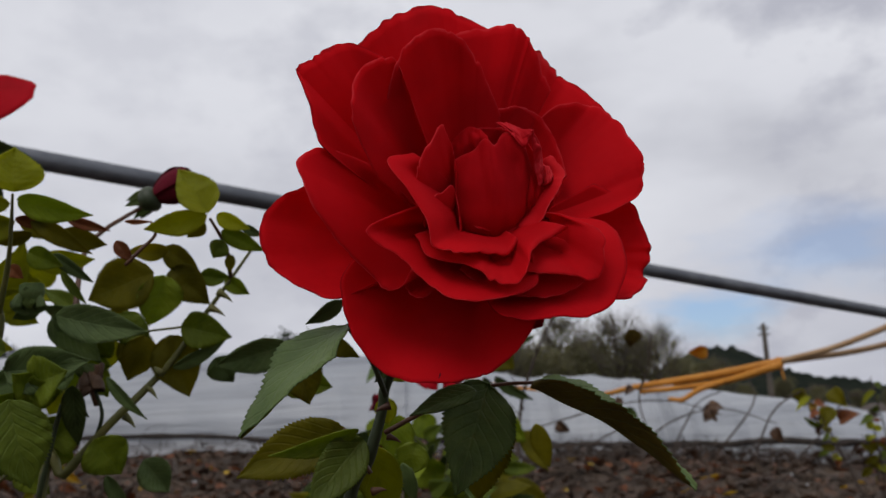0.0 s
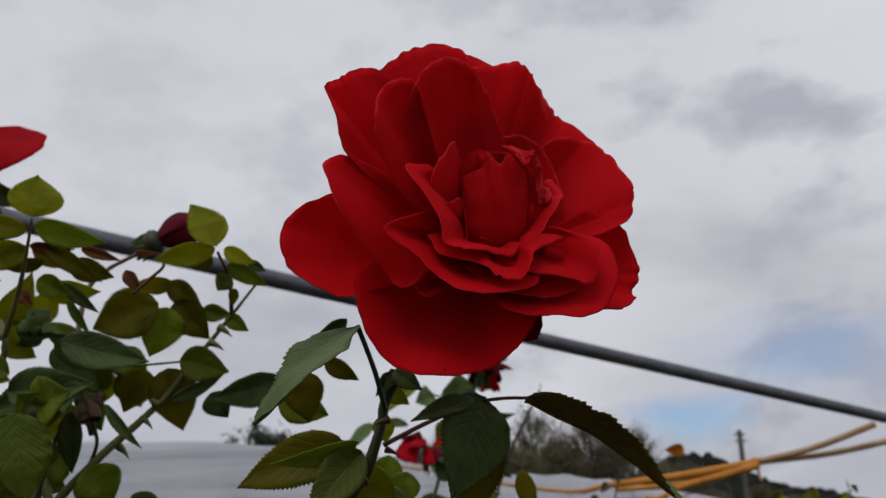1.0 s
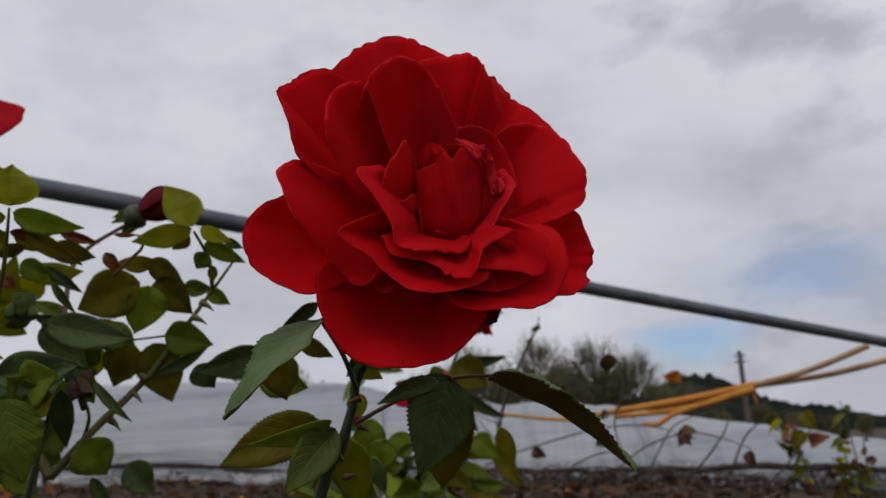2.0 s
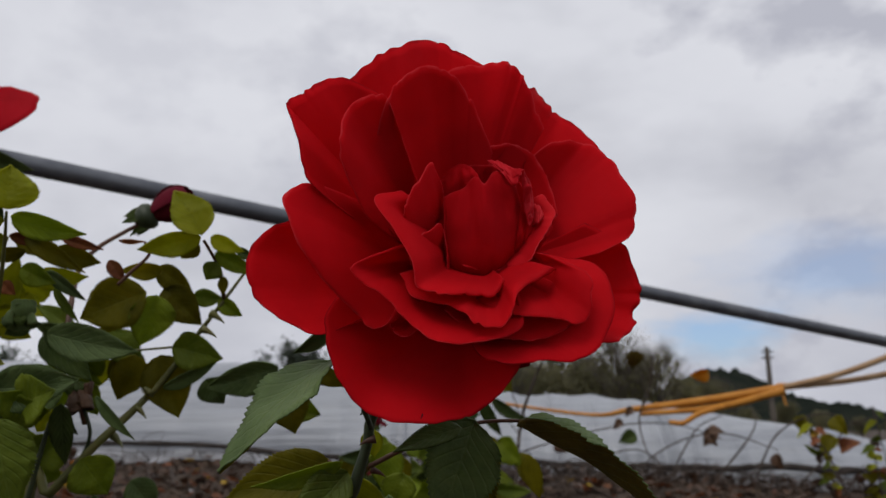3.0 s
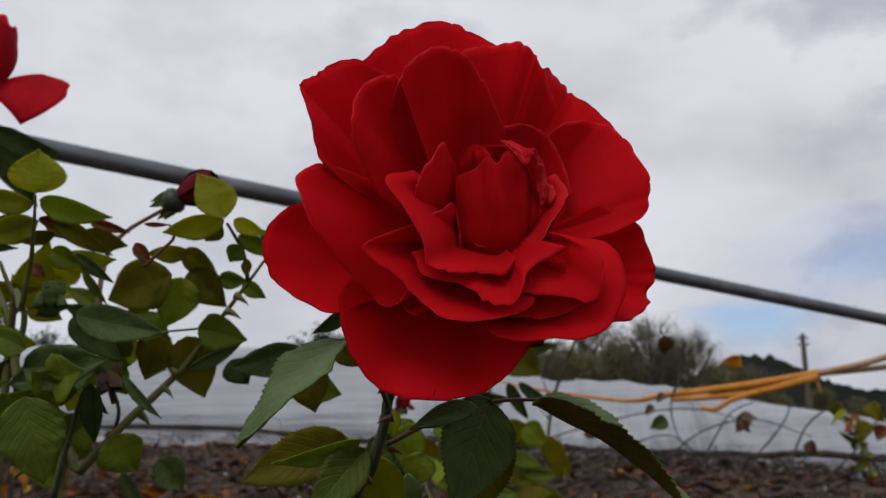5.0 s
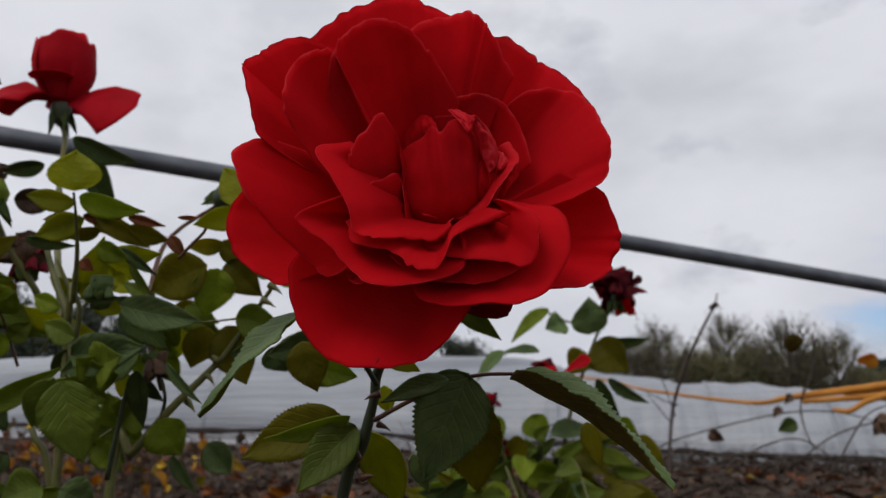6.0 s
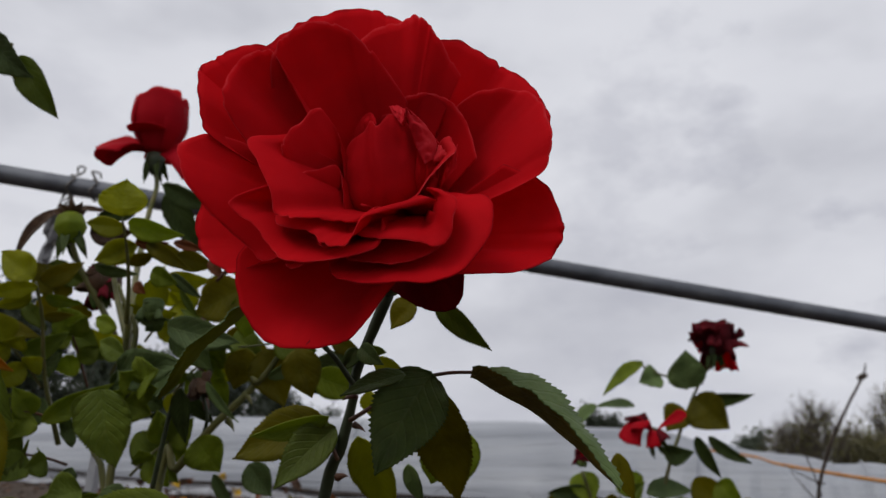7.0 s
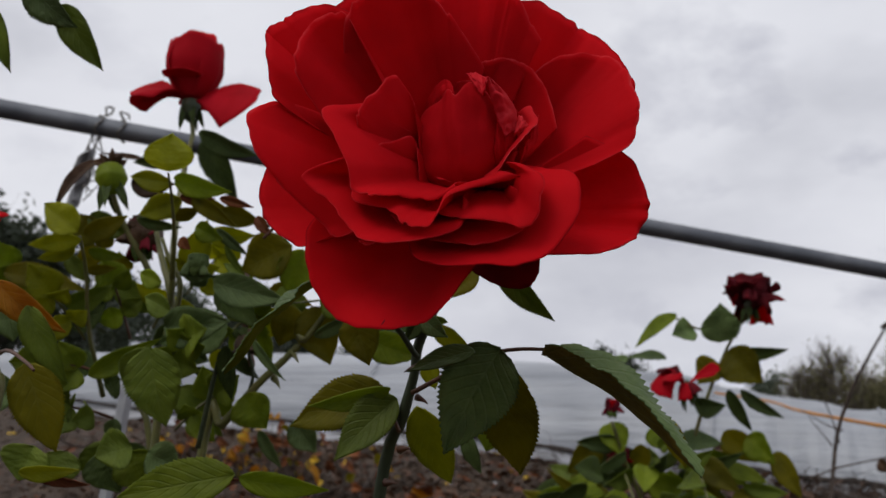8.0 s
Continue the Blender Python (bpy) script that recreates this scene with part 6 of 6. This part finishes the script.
for mat, count, size, shape, label in ((TWIG, 1100, 0.013, STICK, "dark twigs and stems heaped at the film's foot"), (LEAF_DRY, 900, 0.022, BLADE, "dead brown leaves heaped at the film's foot")):
    verts, faces = [], []
    for _ in range(count):
        p = edge[int(rnd.triangular(50, len(edge) - 1, 140))]
        x, y = p.x + rnd.uniform(-0.05, 0.05), p.y - rnd.uniform(0.58, 0.98)
        c = Vector((x, y, ground_height(x, y) + 0.09 * rnd.random() ** 2 * (1 - abs(p.y - y - 0.74) / 0.3)))
        turn = Euler((rnd.uniform(-0.9, 0.9), rnd.uniform(-0.9, 0.9), rnd.uniform(0, 6.28))).to_matrix()
        n = len(verts)
        verts += [c + turn @ (Vector(q) * size * rnd.uniform(0.7, 1.3)) for q in shape]
        faces += [tuple(n + i for i in f) for f in SHAPES[len(shape)]]
    tagged(mesh_ob("plant_debris", verts, faces, mat, smooth=False), label, "debris", kind="stuff")
scatter("pale_chips", 160, 10, 0.008, CONCRETE, "small pale stones and chips", "stones", CLOD)


# ---- distant trees, pole and hill ----
def tree(name, label, height, girth, leaves, leaf_size, material, seed, bare=0.0, low=0.15, category="tree"):
    """Tapered trunk, limbs and twigs, and a crown of many small leaves in uneven clumps."""
    rnd = random.Random(seed)
    top = thing(name, label, category)
    tv, tf = [], []

    def add(points, radii):
        v, f = tube_mesh(points, radii, 2, 5)
        n = len(tv)
        tv.extend(v)
        tf.extend(tuple(n + i for i in face) for face in f)

    add([(0, 0, -0.3), (0.05, 0, height * 0.4), (0, 0.05, height * 0.93)], [height * 0.02, height * 0.013, height * 0.003])
    spots = []
    for k in range(int(26 + 30 * bare)):
        h = height * rnd.uniform(low, 0.9)
        a = rnd.uniform(0, 6.28)
        reach = girth * rnd.uniform(0.55, 1.1) * (1.2 - 0.95 * h / height)
        end = Vector((reach * math.cos(a), reach * math.sin(a), min(height * (1.06 - 0.22 * rnd.random() ** 2), h + reach * rnd.uniform(0.7, 1.9))))
        start = Vector((0, 0, h))
        midp = start.lerp(end, 0.5) + Vector((0, 0, -0.06 * reach))
        add([start, midp, end], [height * 0.006, height * 0.003, height * 0.001])
        spots += [(midp, 0.6), (end, 1.0), (start.lerp(end, 0.75), 0.8)]
        for _ in range(int(2 + 7 * bare)):
            tip = end + Vector((rnd.uniform(-1, 1), rnd.uniform(-1, 1), rnd.uniform(0.0, 1.5))) * girth * 0.28
            add([midp.lerp(end, rnd.random()), tip], [height * 0.0016, height * 0.0006])
    mesh_ob("trunk", tv, tf, BARK, top)
    verts, faces = [], []
    for _ in range(leaves):
        c, spread = rnd.choice(spots)
        p = c + Vector((rnd.gauss(0, 1), rnd.gauss(0, 1), rnd.gauss(0, 0.8))) * girth * 0.17 * spread
        e = Euler((rnd.uniform(0, 6.28), rnd.uniform(0, 6.28), rnd.uniform(0, 6.28))).to_matrix()
        s = leaf_size * rnd.uniform(0.5, 1.3)
        n = len(verts)
        verts += [p + e @ Vector(q) * s for q in ((0, -1, 0), (0.5, 0, 0.12), (0, 1, 0), (-0.5, 0, 0.12))]
        faces.append((n, n + 1, n + 2, n + 3))
    mesh_ob("crown", verts, faces, material, top, smooth=False)
    return top


dense = tree("tree", "dense olive-brown autumn tree behind the tunnel", 5.0, 1.9, 5200, 0.10, FOLIAGE, 1, 0.9)
thin = tree("tree", "thin half-bare autumn tree behind the tunnel", 5.0, 1.6, 1100, 0.075, FOLIAGE_PALE, 2, 1.2)
dark = tree("tree", "dark evergreen tree beyond the field", 6.0, 2.2, 6000, 0.13, NEEDLE, 3, 0.0)


def plant(source, azimuth, distance, height, group, turn):
    a = radians(azimuth)
    x, y = distance * math.sin(a), distance * math.cos(a)
    base = 5.0 if source is not dark else 6.0
    s = height / base
    ob = copy_thing(source, pose(x, y, ground_height(x, y) - 0.05, 0, 0, turn))
    ob.scale = (s, s, s)
    ob["group"] = group
    return ob


for az, dist, h, kind in ((1.6, 30, 3.3, thin), (3.0, 30, 3.9, thin), (4.6, 33, 4.1, dense), (6.0, 30, 3.9, dense), (7.3, 32, 4.3, thin), (8.4, 31, 4.0, dense), (9.6, 34, 4.2, dense), (10.8, 31, 4.0, thin), (12.0, 32, 3.7, dense), (13.3, 31, 3.5, thin), (14.6, 33, 3.2, dense), (15.8, 34, 2.9, dense), (16.9, 35, 2.5, thin), (5.2, 36, 3.4, dense), (7.6, 36, 3.4, dense), (11.2, 36, 3.3, dense), (18.4, 36, 1.9, dense), (20.6, 38, 1.7, dense), (22.6, 38, 1.5, dense), (24.6, 38, 1.3, dense), (26.4, 38, 1.2, dense)):
    plant(kind, az, dist, (1.02 if kind is thin else 0.87 + 0.16 * math.sin(az * 5.0)) * h, "trees behind the tunnel", az * 77)
for az, dist, h in ((-10.0, 45, 5.0), (-12.2, 50, 4.0), (-0.7, 48, 4.3), (0.6, 50, 3.4), (-49.5, 24, 5.5), (-46.8, 26, 5.2), (-42.0, 30, 4.8), (-38.0, 34, 5.4), (-34.0, 36, 5.4), (-31.0, 40, 5.2), (-52.5, 24, 5.6)):
    plant(dark, az, dist, h, "dark trees beyond the field", az * 53)
for source, az, dist in ((dense, 9.0, 39), (thin, 2.2, 35), (dark, -28.0, 44)):
    a = radians(az)
    source.matrix_basis = pose(dist * math.sin(a), dist * math.cos(a), -0.05) @ Matrix.Scale(0.75, 4)

a = radians(19.9)
pole = thing("utility_pole", "slim grey wooden pole beyond the tunnel", "pole", (30 * math.sin(a), 30 * math.cos(a), -0.1))
tube("shaft", [(0, 0, 0), (0, 0, 1.6), (0, 0, 3.35)], [0.10, 0.09, 0.075], BARK, pole, sides=8)
for z in (3.0, 3.2):
    tube("crossbar", [(-0.18, 0, z), (0, 0, z + 0.01), (0.18, 0, z)], [0.03], BARK, pole, sides=6)


def ridge(u, v):
    az = 8 + 40 * u
    crest = 3.8 * math.exp(-((az - 17) / (6.2 if az < 17 else 5.0)) ** 2) + 1.0 * math.exp(-((az - 25) / 3.5) ** 2) + 0.28
    crest += 0.07 * noise.noise(Vector((az * 1.9, 0, 0))) + 0.03 * noise.noise(Vector((az * 7.5, 0, 2)))
    dist = 320 + 120 * (1 - abs(2 * v - 1)) + 200 * v
    a = radians(az)
    h = (0.02 + math.sin(math.pi * v) ** 0.8) * dist * math.tan(radians(crest)) * (0.6 if v > 0.5 else 1.0)
    h += 3.0 * noise.noise(Vector((az * 3.1, v * 9, 5))) * math.sin(math.pi * v)
    return Vector((dist * math.sin(a), dist * math.cos(a), h - 3))


hill = mesh_ob("backdrop_hill", *grid(160, 15, ridge), FOREST)
tagged(hill, "dark wooded hill across the valley", "hill", kind="structure")
